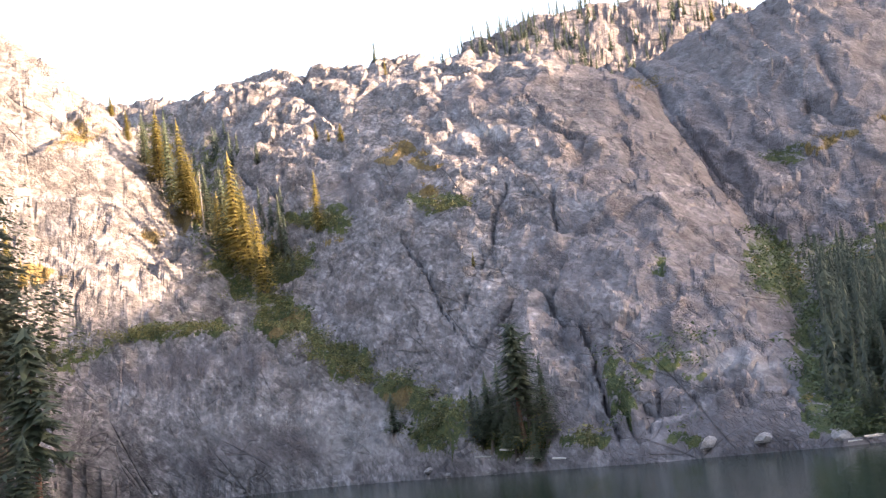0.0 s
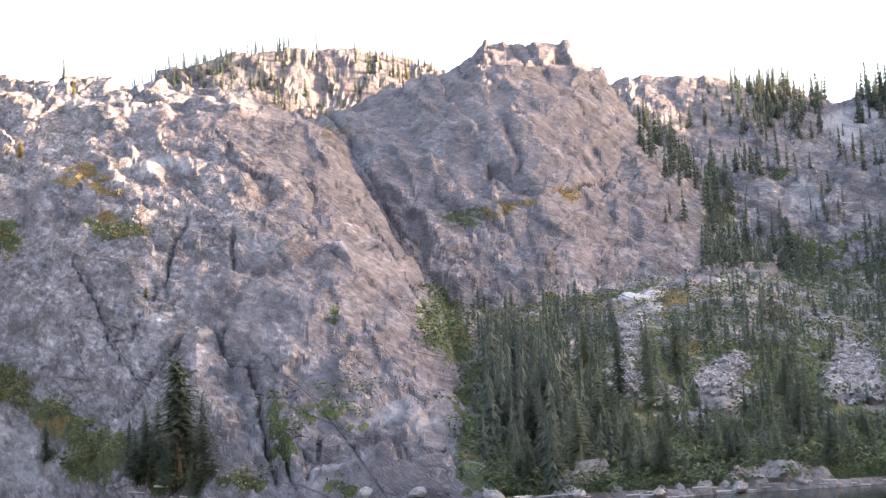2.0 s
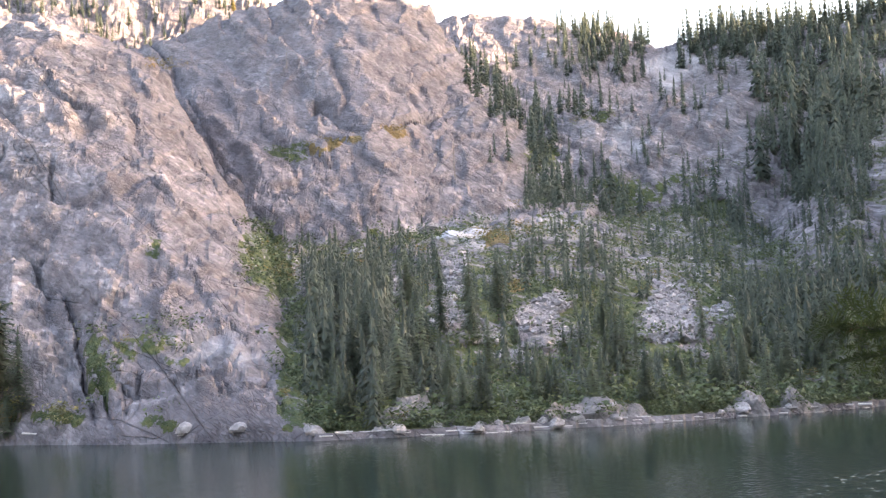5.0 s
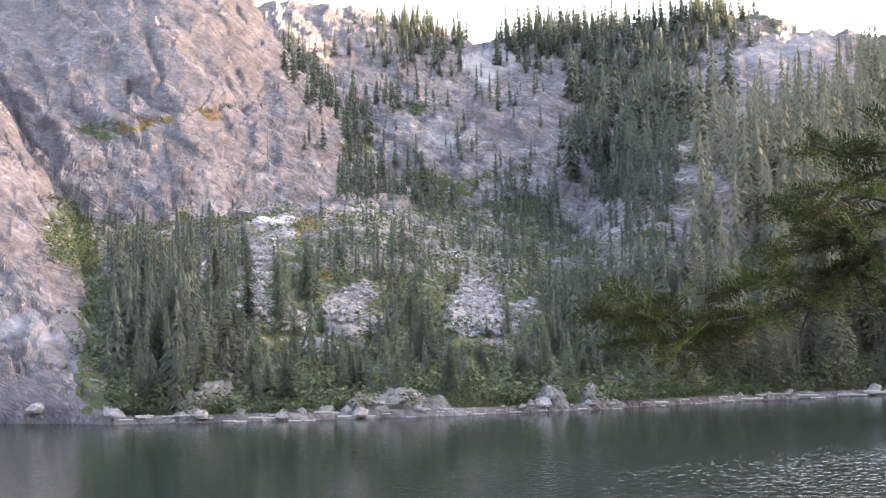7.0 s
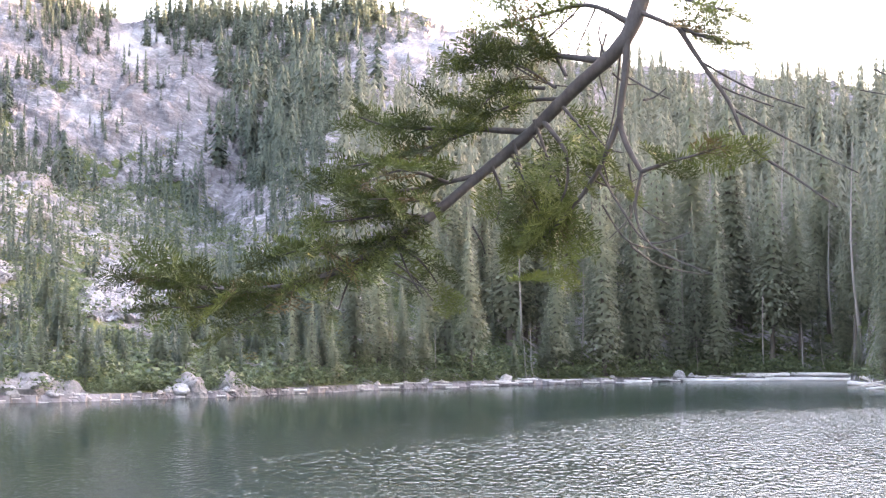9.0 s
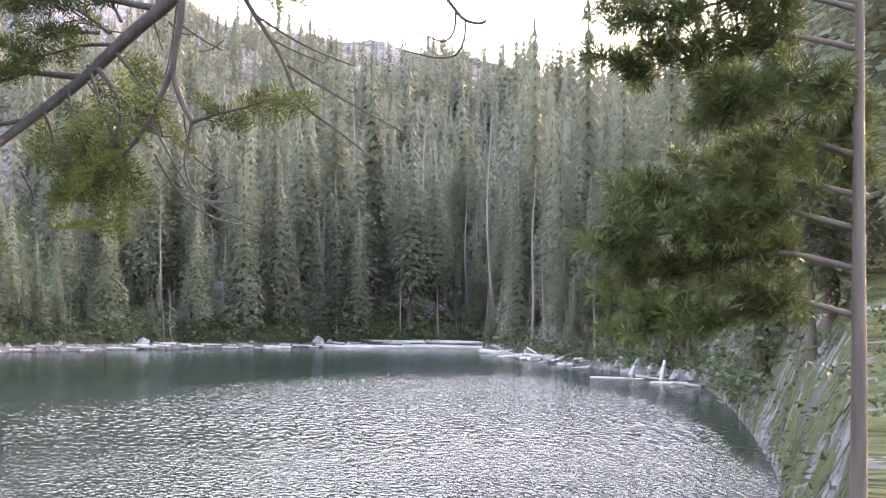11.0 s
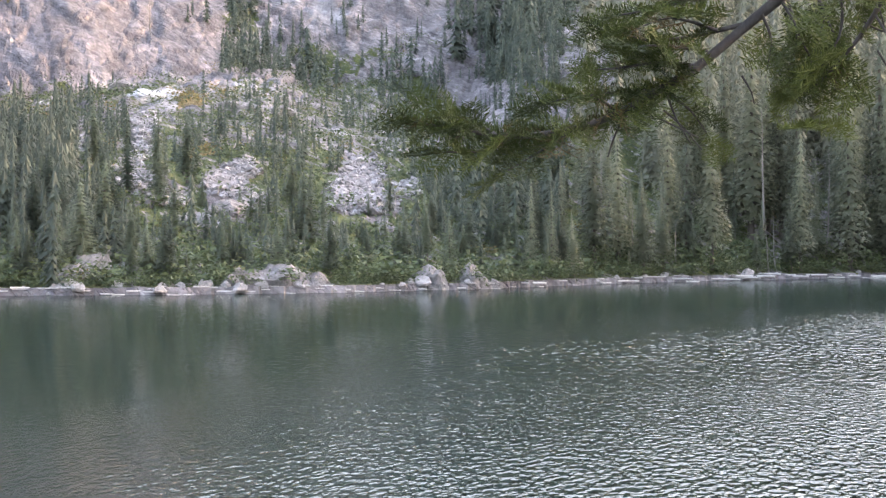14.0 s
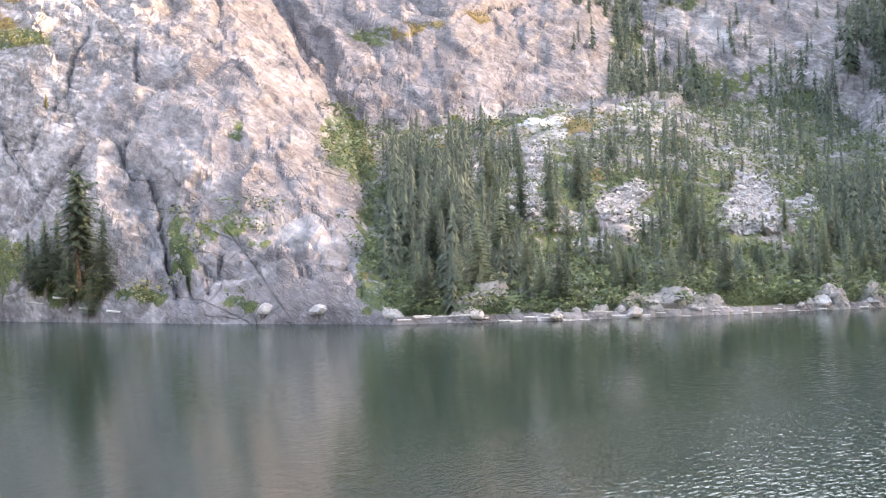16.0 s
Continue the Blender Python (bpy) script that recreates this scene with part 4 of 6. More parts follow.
joined("far_woods", TALL_KINDS, idx, rng, rng.uniform(7, 19, len(idx)) * np.where(GR[idx] > along(FOREST_RIDGE, GA[idx], 2) - 70, 0.5, 1.0), NEEDLES_HAZED, "dense tall fir forest climbing the shaded slope", "forest", (0.75, 1.0))
idx, rng = scatter(np.where((GA < 12.5) & (GR < 660), blobs(GA, GEL, FOREST_LEFT) * np.where(GEL > 12.6, 1.0, 0.35), 0), 190, 4)
joined("far_woods", FAR_KINDS, idx, rng, np.where(GEL[idx] > 12.4, rng.uniform(2.5, 6.5, len(idx)), rng.uniform(4, 10, len(idx))), NEEDLES_FAR, "sunlit yellow-green conifers in the gully and along the crest", "forest")


idx, rng = scatter(np.where((GA > 1) & (GA < 13) & (GR > 560) & (GR < 645), np.where(GA < 7.5, 3.0, 1.0), 0), 240, 8)
joined("far_woods", FAR_KINDS, idx, rng, rng.uniform(3.5, 10, len(idx)), NEEDLES_FAR, "narrow dark conifers along the high ridge against the sky", "forest", (0.6, 0.9))
idx, rng = scatter(np.where((GA > 13) & (GA < 34) & (GR < 340) & (GEL > 1.6) & (GEL < 5.3), 0.3 + GG - 0.9 * GT, 0).clip(0), 430, 9)
joined("far_woods", FAR_KINDS, idx, rng, rng.uniform(1.6, 4.6, len(idx)), NEEDLES_FAR, "scattered conifers among rock slabs and brush", "forest", clear=True)

idx, rng = scatter(np.where((GA > 20.5) & (GA < 33) & (GR > 345) & (GR < 440), 1.0, 0), 110, 10)
joined("far_woods", FAR_KINDS, idx, rng, rng.uniform(2.5, 8.5, len(idx)), NEEDLES_FAR, "scattered conifers on the ledges of the cliff", "forest")


LEDGE_TREES = [(20.3, 10.9, 0.6, 0.9, 1), (21.5, 9.6, 0.7, 0.9, 1), (22.6, 8.6, 0.8, 1.0, 1), (23.6, 9.3, 0.6, 0.6, 1), (22.6, 6.4, 1.2, 0.6, 1), (31.2, 7.5, 0.8, 2.5, 1), (32.3, 6.5, 1.0, 3.0, 1), (33.4, 5.0, 0.9, 1.5, 1),
               (26.2, 8.3, 0.5, 0.8, 0.6), (24.5, 5.6, 1.5, 0.4, 0.6), (27.5, 6.2, 1.2, 0.4, 0.8), (29.0, 5.2, 1.2, 0.8, 0.7), (34.5, 8.2, 1.2, 0.7, 0.8), (34.8, 11.6, 1.2, 0.8, 0.7)]
idx, rng = scatter(np.where((GA > 19) & (GA < 36) & (GR > 300) & (GR < 700), blobs(GA, GEL, LEDGE_TREES) * (1 - 0.8 * blobs(GA, GEL, BARE)), 0), 620, 15)
joined("far_woods", FAR_KINDS, idx, rng, rng.uniform(3.5, 11, len(idx)), NEEDLES_FAR, "dark conifers in the clefts between the granite domes", "forest", (0.8, 1.1))
idx, rng = scatter(np.where((GA > 24) & (GA < 37) & (GR > 470) & (GEL > 10.2), 1 - blobs(GA, GEL, [(26.9, 11.1, 0.9, 0.9, 1), (37.5, 10, 2.2, 1.2, 1)]), 0), 480, 16)
joined("far_woods", FAR_KINDS, idx, rng, rng.uniform(5, 13, len(idx)), NEEDLES_FAR, "dense dark conifers along the back ridge under the sky", "forest", (0.8, 1.2))


def bush_arrays(seed, leaves=46):
    rnd = random.Random(seed)
    V, F = [], []
    heads = [(rnd.uniform(-0.4, 0.4), rnd.uniform(-0.4, 0.4), rnd.uniform(0.35, 0.75)) for _ in range(4)]
    for _ in range(leaves):
        hx, hy, hz = rnd.choice(heads)
        c = Vector((hx + rnd.gauss(0, 0.16), hy + rnd.gauss(0, 0.16), max(0.05, hz + rnd.gauss(0, 0.17))))
        i = len(V)
        for _ in range(3):
            V.append(tuple(c + Vector((rnd.uniform(-1, 1), rnd.uniform(-1, 1), rnd.uniform(-1, 1))) * 0.09))
        F.append((i, i + 1, i + 2))
    return np.array(V), np.array(F)


BUSHES = [bush_arrays(s) for s in range(6)]
idx, rng = scatter(np.where((GR < 420) & (GR > 45), GG, 0) + np.where((GA > 14) & (GR > 45) & (INLAND < 9), 2.6, 0), 6200, 5)
joined("brush", BUSHES, idx, rng, rng.uniform(0.8, 2.6, len(idx)), BRUSH, "green mountain brush in gullies and between the trees", "brush", (1.0, 1.8), 0.2)
idx, rng = scatter(np.where(GR < 480, blobs(GA, GEL, OCHRE) + 0.04 * GG * (GR > 45), 0), 800, 6)
joined("brush", BUSHES, idx, rng, rng.uniform(0.7, 1.9, len(idx)), BRUSH_DRY, "yellow and rust autumn brush on the ledges", "brush", (1.0, 1.8), 0.2)

idx, rng = scatter(np.where((GR < 330) & (GA < 6), blobs(GA, GEL, GREEN), 0), 1100, 12)
joined("brush", BUSHES, idx, rng, rng.uniform(0.7, 2.1, len(idx)), BRUSH_OLIVE, "olive green brush filling the gully beside the slab", "brush", (1.0, 1.9), 0.15)

idx, rng = scatter(np.where((GA > 60.5) & (GA < 71) & (GR < 95) & (GR > 24), 1.0, 0), 420, 13)
joined("brush", BUSHES, idx, rng, rng.uniform(0.4, 1.2, len(idx)), BRUSH, "green brush along the near wooded bank", "brush", (1.0, 1.8), 0.1)

idx, rng = scatter(np.where((GA > 14) & (GA < 61) & (INLAND < 5), 1.0, 0), 1100, 14)
joined("brush", BUSHES, idx, rng, rng.uniform(0.5, 1.5, len(idx)), BRUSH, "low green brush along the water's edge", "brush", (1.0, 1.8), 0.1)


def stone_arrays(seed):
    rnd = random.Random(seed)
    V = []
    for x in (-1, 1):
        for y in (-1, 1):
            for z in (-1, 1):
                V.append((x * rnd.uniform(0.3, 0.55), y * rnd.uniform(0.3, 0.55), z * rnd.uniform(0.16, 0.34)))
    F = [(0, 1, 3, 2), (4, 6, 7, 5), (0, 4, 5, 1), (2, 3, 7, 6), (0, 2, 6, 4), (1, 5, 7, 3)]
    return np.array(V), np.array(F)


def tumbled(shape, seed):
    V, F = shape
    rn = random.Random(seed)
    turn = np.array(Euler((rn.uniform(-0.9, 0.9), rn.uniform(-0.9, 0.9), rn.uniform(0, 6))).to_matrix())
    return V @ turn.T, F


STONES = [tumbled(stone_arrays(s), s) for s in range(24)]
for n, (a, e, ha, he, w) in enumerate(TALUS):
    idx, rng = scatter(np.where(GR < 330, smooth(0.25, 0.6, blobs(GA, GEL, [(a, e, ha, he, 1)])), 0), int(2600 * ha * he + 220), 30 + n)
    joined("talus_stones", STONES, idx, rng, rng.uniform(0.7, 1.0, len(idx)) * rng.choice([0.32, 0.5, 0.9], len(idx), p=[0.55, 0.38, 0.07]), STONE,
           "pale grey broken granite blocks of a talus slope", "talus", (0.8, 1.5), -0.12, 0.3)

# ---- trees that can be told apart ----


def tree_template(seed, whorls, fronds, slim, bare, bark, needles, top=0.95, wide=0.013, twigs=7, shape=0.75, skirts=28, open_top=False):
    """A conifer one metre tall, of two meshes; scaled when it is set in its place."""
    V, F = conifer_arrays(seed, whorls, fronds, slim, bare, twigs, shape, skirts=skirts) if open_top else crown_arrays(seed, whorls * fronds * (18 if whorls > 50 else 10), slim, bare, shape, 0.13 if whorls > 50 else 0.22, 24)
    crown = mesh_from("crown", V, F, needles)
    V, F = trunk_arrays(top, wide, 7, 7, seed)
    return mesh_from("trunk", V, F, bark, True), crown


def plant(template, name, at, height, label, group="", turn=0.0, lean=(0.0, 0.0), wide=1.0):
    tree = new(name)
    tree.matrix_world = Matrix.Translation(at) @ Matrix.Rotation(lean[1], 4, "Y") @ Matrix.Rotation(lean[0], 4, "X") @ Matrix.Rotation(turn, 4, "Z") @ Matrix.Diagonal((height * wide, height * wide, height, 1))
    tagged(tree, label, "tree", group)
    part("trunk", template[0], tree)
    part("crown", template[1], tree)
    return tree


FIRS = [tree_template(100 + s, 44, 7, 0.125 + 0.02 * s, 0.06 + 0.05 * s, BARK, NEEDLES_YOUNG) for s in range(4)]
HAZED_FIRS = [tree_template(150 + s, 44, 7, 0.125 + 0.02 * s, 0.06 + 0.04 * s, BARK, NEEDLES) for s in range(4)]
SUNLIT_FIRS = [tree_template(180 + s, 40, 7, 0.135 + 0.02 * s, 0.05 + 0.04 * s, BARK, NEEDLES_SUNLIT) for s in range(3)]
YOUNG = [tree_template(120 + s, 20, 7, 0.20 + 0.02 * s, 0.02, BARK, NEEDLES_YOUNG, twigs=6, skirts=16) for s in range(3)]
PINES = [tree_template(140 + s, 15, 6, 0.20, 0.36, BARK_RED, NEEDLES_YOUNG, 0.97, 0.013, 14, 0.4, 16, True) for s in range(2)]
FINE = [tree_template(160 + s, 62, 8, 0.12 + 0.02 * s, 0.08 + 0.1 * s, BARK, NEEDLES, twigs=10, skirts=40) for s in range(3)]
rnd = random.Random(7)

# tall firs along the far shore of the wooded side
for n in range(125):
    az = 33 + 28.5 * (n + rnd.uniform(-1.2, 1.2)) / 125
    shore = float(along(SHORE, np.array([az]), 1)[0])
    r = shore + rnd.choice((3, 6, 10, 16, 24)) + rnd.uniform(-1.5, 2)
    tall = (14 + 16 * float(smooth(34, 44, az))) * rnd.uniform(0.62, 1.08) * (1.0 if r - shore > 5 else 0.72)
    tall *= rnd.choice((0.35, 0.55, 0.8, 1.0, 1.0, 1.08))
    plant(FINE[n % 3] if az > 50 else HAZED_FIRS[n % 4], "fir_tree", place(az, r, 0.3), tall, "tall dark green fir on the shaded lake shore", "firs along the wooded shore", rnd.uniform(0, 6.28), (rnd.uniform(-0.02, 0.02), rnd.uniform(-0.045, 0.0)), rnd.uniform(0.8, 1.05))

# trees on the near end of the wooded shore
for n in range(26):
    az = 61.6 + 9.4 * (n + rnd.uniform(-0.5, 0.5)) / 26
    shore = float(along(SHORE, np.array([az]), 1)[0])
    r = shore + rnd.uniform(6, 70) + (12 if az > 64 else 0)
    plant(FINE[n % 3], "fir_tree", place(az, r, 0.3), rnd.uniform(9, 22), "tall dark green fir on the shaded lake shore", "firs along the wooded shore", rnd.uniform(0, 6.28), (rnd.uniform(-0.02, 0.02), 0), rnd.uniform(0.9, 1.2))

# young firs and pines above the rocky far shore
for n in range(120):
    az = 14.3 + 20 * (n + rnd.uniform(-0.5, 0.5)) / 120
    shore = float(along(SHORE, np.array([az]), 1)[0])
    r = shore + 3 + 34 * rnd.random() ** 1.3
    tall = rnd.uniform(2.6, 6.6) * (1.25 if az < 18 else 1.0)
    foot = place(az, r)
    crown_el = np.array([math.degrees(math.atan2(foot.z + f * tall - EYE, r)) for f in (0.0, 0.4, 0.7, 0.95)])
    if blobs(np.full(4, az), crown_el, TALUS).max() > 0.35:
        tall *= 0.45
    plant((YOUNG + FIRS)[n % 7], "young_fir", place(az, r, 0.2), tall, "young green fir above the rocky far shore", "young firs above the far shore", rnd.uniform(0, 6.28), (0, rnd.uniform(-0.04, 0.04)), rnd.uniform(1.0, 1.6))

# single trees that stand out
for az, r, tall, kind, label in (                                 (2.9, 159, 12.6, PINES[0], "lakeside pine with a bare reddish trunk and open top"), (1.75, 164, 8.6, FIRS[3], "dark fir beside the red-trunked pine"),
                                 (2.2, 163, 8.4, FIRS[2], "dark fir behind the red-trunked pine"), (3.75, 155, 8.6, FIRS[0], "dark fir beside the red-trunked pine"),
                                 (2.55, 159, 7.0, FIRS[3], "dark fir beside the red-trunked pine"), (3.15, 160, 8.6, FIRS[2], "dark fir behind the red-trunked pine"), (1.4, 166, 6.0, FIRS[2], "dark fir at the edge of the lakeside group"),
                                 (1.2, 170, 5.2, YOUNG[0], "small fir at the foot of the gully"), (3.3, 155, 4.6, YOUNG[1], "small fir at the water's edge"),
                                 (-1.65, 196, 5.2, YOUNG[2], "small lone fir on bare granite by the water"), (-14.15, 92, 13.0, PINES[1], "shaded pine with a thin bare trunk on the near point"),
                                 (-14.7, 95, 11.0, FIRS[3], "shaded fir on the near wooded point"), (-13.7, 90, 5.6, YOUNG[1], "small shaded fir on the near wooded point"),
                                 (-14.5, 89, 7.0, YOUNG[2], "small shaded fir on the near wooded point"), (-15.15, 98, 28.0, FINE[2], "tall shaded fir on the near wooded point")):
    plant(kind, "pine_tree" if "pine with" in label or "lakeside pine" in label else "fir_tree", place(az, r, 0.25), tall, label, "", rnd.uniform(0, 6.28), wide=1.5 if az < -13 else 1.7 if az < 5 else 1.25)


# firs in front of the talus: bearing, angle of the foot and of the top
for az, foot, top, kind in ((17.4, 2.4, 5.0, 3), (18.6, 1.7, 4.8, 0), (19.6, 1.5, 4.72, 1), (20.65, 2.0, 4.68, 2), (16.2, 2.6, 4.4, 1), (24.35, 1.2, 3.2, 2), (21.2, 1.2, 2.4, 0), (22.9, 0.7, 1.9, 1)):
    at = on_slope(az, foot)
    r = math.hypot(at.x, at.y)
    plant(FIRS[kind], "fir_tree", at, EYE + r * math.tan(radians(top)) - at.z, "tall dark fir standing in front of pale talus", "firs before the talus", rnd.uniform(0, 6.28), (0, rnd.uniform(-0.02, 0.02)), 1.35)


# conifers in the gully, most with the sun's gold in the colour: bearing, angle of the foot, degrees tall
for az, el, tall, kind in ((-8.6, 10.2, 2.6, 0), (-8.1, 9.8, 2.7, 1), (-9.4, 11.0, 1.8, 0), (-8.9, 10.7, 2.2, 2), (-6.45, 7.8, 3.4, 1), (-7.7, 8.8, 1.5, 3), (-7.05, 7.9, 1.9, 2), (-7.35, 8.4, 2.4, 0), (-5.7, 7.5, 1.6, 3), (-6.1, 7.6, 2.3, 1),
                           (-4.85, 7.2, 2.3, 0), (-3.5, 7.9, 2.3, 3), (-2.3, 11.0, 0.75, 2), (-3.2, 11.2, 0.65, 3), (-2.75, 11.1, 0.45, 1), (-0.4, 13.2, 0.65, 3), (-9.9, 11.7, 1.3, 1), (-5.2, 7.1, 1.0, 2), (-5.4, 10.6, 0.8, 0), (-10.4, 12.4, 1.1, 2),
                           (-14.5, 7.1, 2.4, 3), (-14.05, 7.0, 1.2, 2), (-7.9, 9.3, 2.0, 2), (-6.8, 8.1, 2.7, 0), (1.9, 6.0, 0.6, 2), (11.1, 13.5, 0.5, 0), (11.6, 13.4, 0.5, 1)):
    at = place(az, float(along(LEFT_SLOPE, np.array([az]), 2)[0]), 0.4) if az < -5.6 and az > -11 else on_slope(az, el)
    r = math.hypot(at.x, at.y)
    plant(FIRS[kind] if kind == 0 else SUNLIT_FIRS[kind % 3], "fir_tree", at, EYE + r * math.tan(radians(el + tall)) - at.z, "green-gold gully conifer; most have low sun's gold in the needle colour", "conifers in the gully", rnd.uniform(0, 6.28), (0, rnd.uniform(-0.02, 0.02)), rnd.uniform(1.15, 1.6))


def snag_arrays(seed, stubs):
    """A dead trunk one metre tall with broken branches."""
    rn = random.Random(seed)
    V, F = trunk_arrays(1.0, 0.013, 7, 12, seed, 0.03)
    V, F = V.tolist(), F.tolist()
    for _ in range(stubs):
        t = rn.uniform(0.3, 0.97)
        a, ln = rn.uniform(0, math.tau), rn.uniform(0.02, 0.13) * (1.15 - t)
        d = Vector((math.cos(a), math.sin(a), rn.uniform(-0.7, 0.25)))
        side = d.cross(Vector((0, 0, 1))).normalized() * 0.0022
        up = Vector((0, 0, 0.0022))
        p0, p1 = Vector((0, 0, t)), Vector((0, 0, t)) + d * ln
        i = len(V)
        V += [tuple(p0 - side), tuple(p0 + side), tuple(p0 + up * 1.5), tuple(p1 - side * 0.3), tuple(p1 + side * 0.3), tuple(p1 + up * 0.4)]
        F += [(i, i + 1, i + 4, i + 3), (i + 1, i + 2, i + 5, i + 4), (i + 2, i, i + 3, i + 5)]
    return np.array(V), np.array(F)


SNAGS = [mesh_from("snag", *snag_arrays(200 + s, 5 + 16 * s), SNAGWOOD, True) for s in range(4)]
for az, out, tall, kind, lean in ((44.6, 14, 13, 0, 0.0), (46.75, 10, 14.5, 1, -0.03), (47.25, 1.5, 4.4, 0, -0.05), (41.0, 12, 16, 1, 0.0), (54.3, 4, 18, 3, -0.02), (52.9, 9, 25, 3, 0.0),
                                  (53.6, 3, 5.5, 0, -0.05), (41.3, 1.5, 5.5, 0, -0.09), (41.55, 2, 6.0, 0, -0.07), (51.0, 2, 7.0, 1, -0.05), (51.7, 2, 5.0, 0, -0.2), (49.6, 3, 11, 1, 0.0),
                                  (35.4, 20, 9, 1, 0.0), (54.7, 5, 11, 1, -0.03), (36.4, 5, 6, 0, 0.02), (38.0, 4, 5, 0, -0.02), (56.6, 4, 9, 1, -0.04), (50.2, 30, 24, 3, 0.0), (47.6, 34, 25, 3, 0.02), (43.2, 8, 12, 1, 0.01), (45.6, 20, 18, 2, 0.0), (48.3, 12, 15, 2, -0.02), (52.0, 10, 19, 3, -0.01), (55.4, 8, 17, 2, -0.03), (39.4, 12, 12, 2, 0.0), (57.6, 8, 14, 3, 0.0)):
    r = float(along(SHORE, np.array([az]), 1)[0]) + out
    snag = tagged(new("dead_tree", SNAGS[kind]), "bleached grey dead trunk with broken branches among firs", "tree", "dead trees along the shore")
    snag.matrix_world = Matrix.Translation(place(az, r, 0.3)) @ Matrix.Rotation(lean + rnd.uniform(-0.04, 0.04), 4, "Y") @ Matrix.Rotation(rnd.uniform(0, 6), 4, "Z") @ Matrix.Diagonal((tall * (1.25 if tall < 8 else 0.72),) * 2 + (tall, 1))
for az, r, tall in ((-7.5, 282, 13.0), (19.35, 330, 9.0), (13.4, 400, 9.0), (29.85, 330, 10.0), (29.6, 335, 8.0), (17.0, 480, 9.0), (15.2, 478, 8.0), (22.2, 470, 9), (33.9, 360, 14), (35.2, 380, 14), (39.5, 330, 12)):
    snag = tagged(new("dead_tree", SNAGS[rnd.randrange(3)]), "pale dead trunk standing on a granite ledge", "tree", "dead trees on the cliffs")
    snag.matrix_world = Matrix.Translation(place(az, r, 0.3)) @ Matrix.Rotation(rnd.uniform(0, 6), 4, "Z") @ Matrix.Diagonal((tall * 1.3, tall * 1.3, tall, 1))


# ---- boulders and outcrops at the water ----


def boulder_mesh(seed, cuts=3, m=None):
    """A weathered block; with a pose m it is made at its full size in the world."""
    bm = bmesh.new()
    bmesh.ops.create_icosphere(bm, subdivisions=cuts, radius=1.0)
    V = np.array([v.co[:] for v in bm.verts])
    rn = random.Random(seed)
    V = V * (1 + 0.12 * fractal(V, 1.1, 2, seed))[:, None]
    for _ in range(16):
        n = np.array(Vector((rn.uniform(-1, 1), rn.uniform(-1, 1), rn.uniform(-0.6, 1))).normalized())
        over = np.maximum(0, V @ n - rn.uniform(0.55, 0.88))
        V = V - over[:, None] * n * 0.95
    f, e = facets(V, 0.42, seed + 3, 1.0)
    V = V * (1 + 0.10 * f - 0.13 * np.exp(-(e / 0.06) ** 2))[:, None]
    f, e = facets(V + 0.05 * fractal(V, 0.2, 2, seed + 9)[:, None], 0.17, seed + 7, 1.0)
    V = V * (1 + 0.05 * f - 0.04 * np.exp(-(e / 0.08) ** 2) + 0.02 * fractal(V, 0.1, 2, seed + 5))[:, None]
    for v, p in zip(bm.verts, V):
        v.co = Vector(p) * 1.15
        v.co.z = max(v.co.z, -0.35)
        if m is not None:
            v.co = m @ v.co
    me = bpy.data.meshes.new("boulder")
    bm.to_mesh(me)
    bm.free()
    me.materials.append(BOULDER)
    return me


ROUND = [boulder_mesh(320 + s, 2) for s in range(5)]
for az, out, sx, sy, sz, turn, k in ((23.4, 2.4, 3.4, 2.6, 1.9, 0.2, 0), (25.1, 1.6, 1.9, 1.8, 1.6, 1.2, 1), (24.3, 2.8, 2.8, 2.2, 2.1, 0.8, 2), (22.4, 1.8, 1.7, 1.8, 1.5, 0.7, 2), (29.3, 2.0, 2.2, 2.0, 2.2, 0.4, 1), (30.6, 2.4, 2.0, 2.0, 1.9, 2.0, 2),
                                     (31.5, 0.8, 1.2, 1.2, 0.7, 0.5, 0), (16.7, 4, 1.4, 1.4, 2.0, 0.3, 1), (17.3, 6, 1.7, 1.6, 3.0, 0.3, 1), (18.7, 6, 1.4, 1.4, 2.0, 1.0, 2), (20.2, 3, 1.6, 1.4, 0.9, 2.2, 2), (22.0, 36, 2.6, 2.4, 1.3, 0.9, 0)):
    r = float(along(SHORE, np.array([az]), 1)[0]) + out
    at = place(az, r)
    at.z = max(at.z - 0.4, -0.2)
    m = Matrix.Translation(at) @ Matrix.Rotation(-radians(az) + 0.3 * turn, 4, "Z") @ Matrix.Diagonal((sx, sy, sz, 1))
    tagged(new("granite_outcrop", boulder_mesh(300 + int(10 * az), 4, m=m)), "pale cracked granite outcrop rising from the lake shore", "rock", "outcrops on the far shore")
for az, el, sx, sy, sz, snowy in ((19.35, 4.98, 4.4, 2.4, 1.9, True), (20.1, 5.1, 3.8, 2.2, 1.6, True), (20.3, 5.55, 2.6, 2.6, 2.2, False), (18.6, 5.4, 3.6, 3.0, 1.4, False), (15.6, 4.8, 1.0, 0.8, 0.5, True), (22.6, 4.7, 3.6, 2.6, 1.4, False), (23.6, 4.6, 2.6, 2.2, 1.2, False)):
    m = Matrix.Translation(on_slope(az, el, 0.3)) @ Matrix.Rotation(-radians(az), 4, "Z") @ Matrix.Diagonal((sx, sy, sz, 1))
    me = boulder_mesh(700 + int(10 * az), 4, m=m)
    if snowy:
        me.materials[0] = SNOW
        tagged(new("snow_patch", me), "old white snow bank lying below a granite ledge", "snow")
    else:
        tagged(new("granite_block", me), "large dark granite block on the ledge above the talus", "rock")
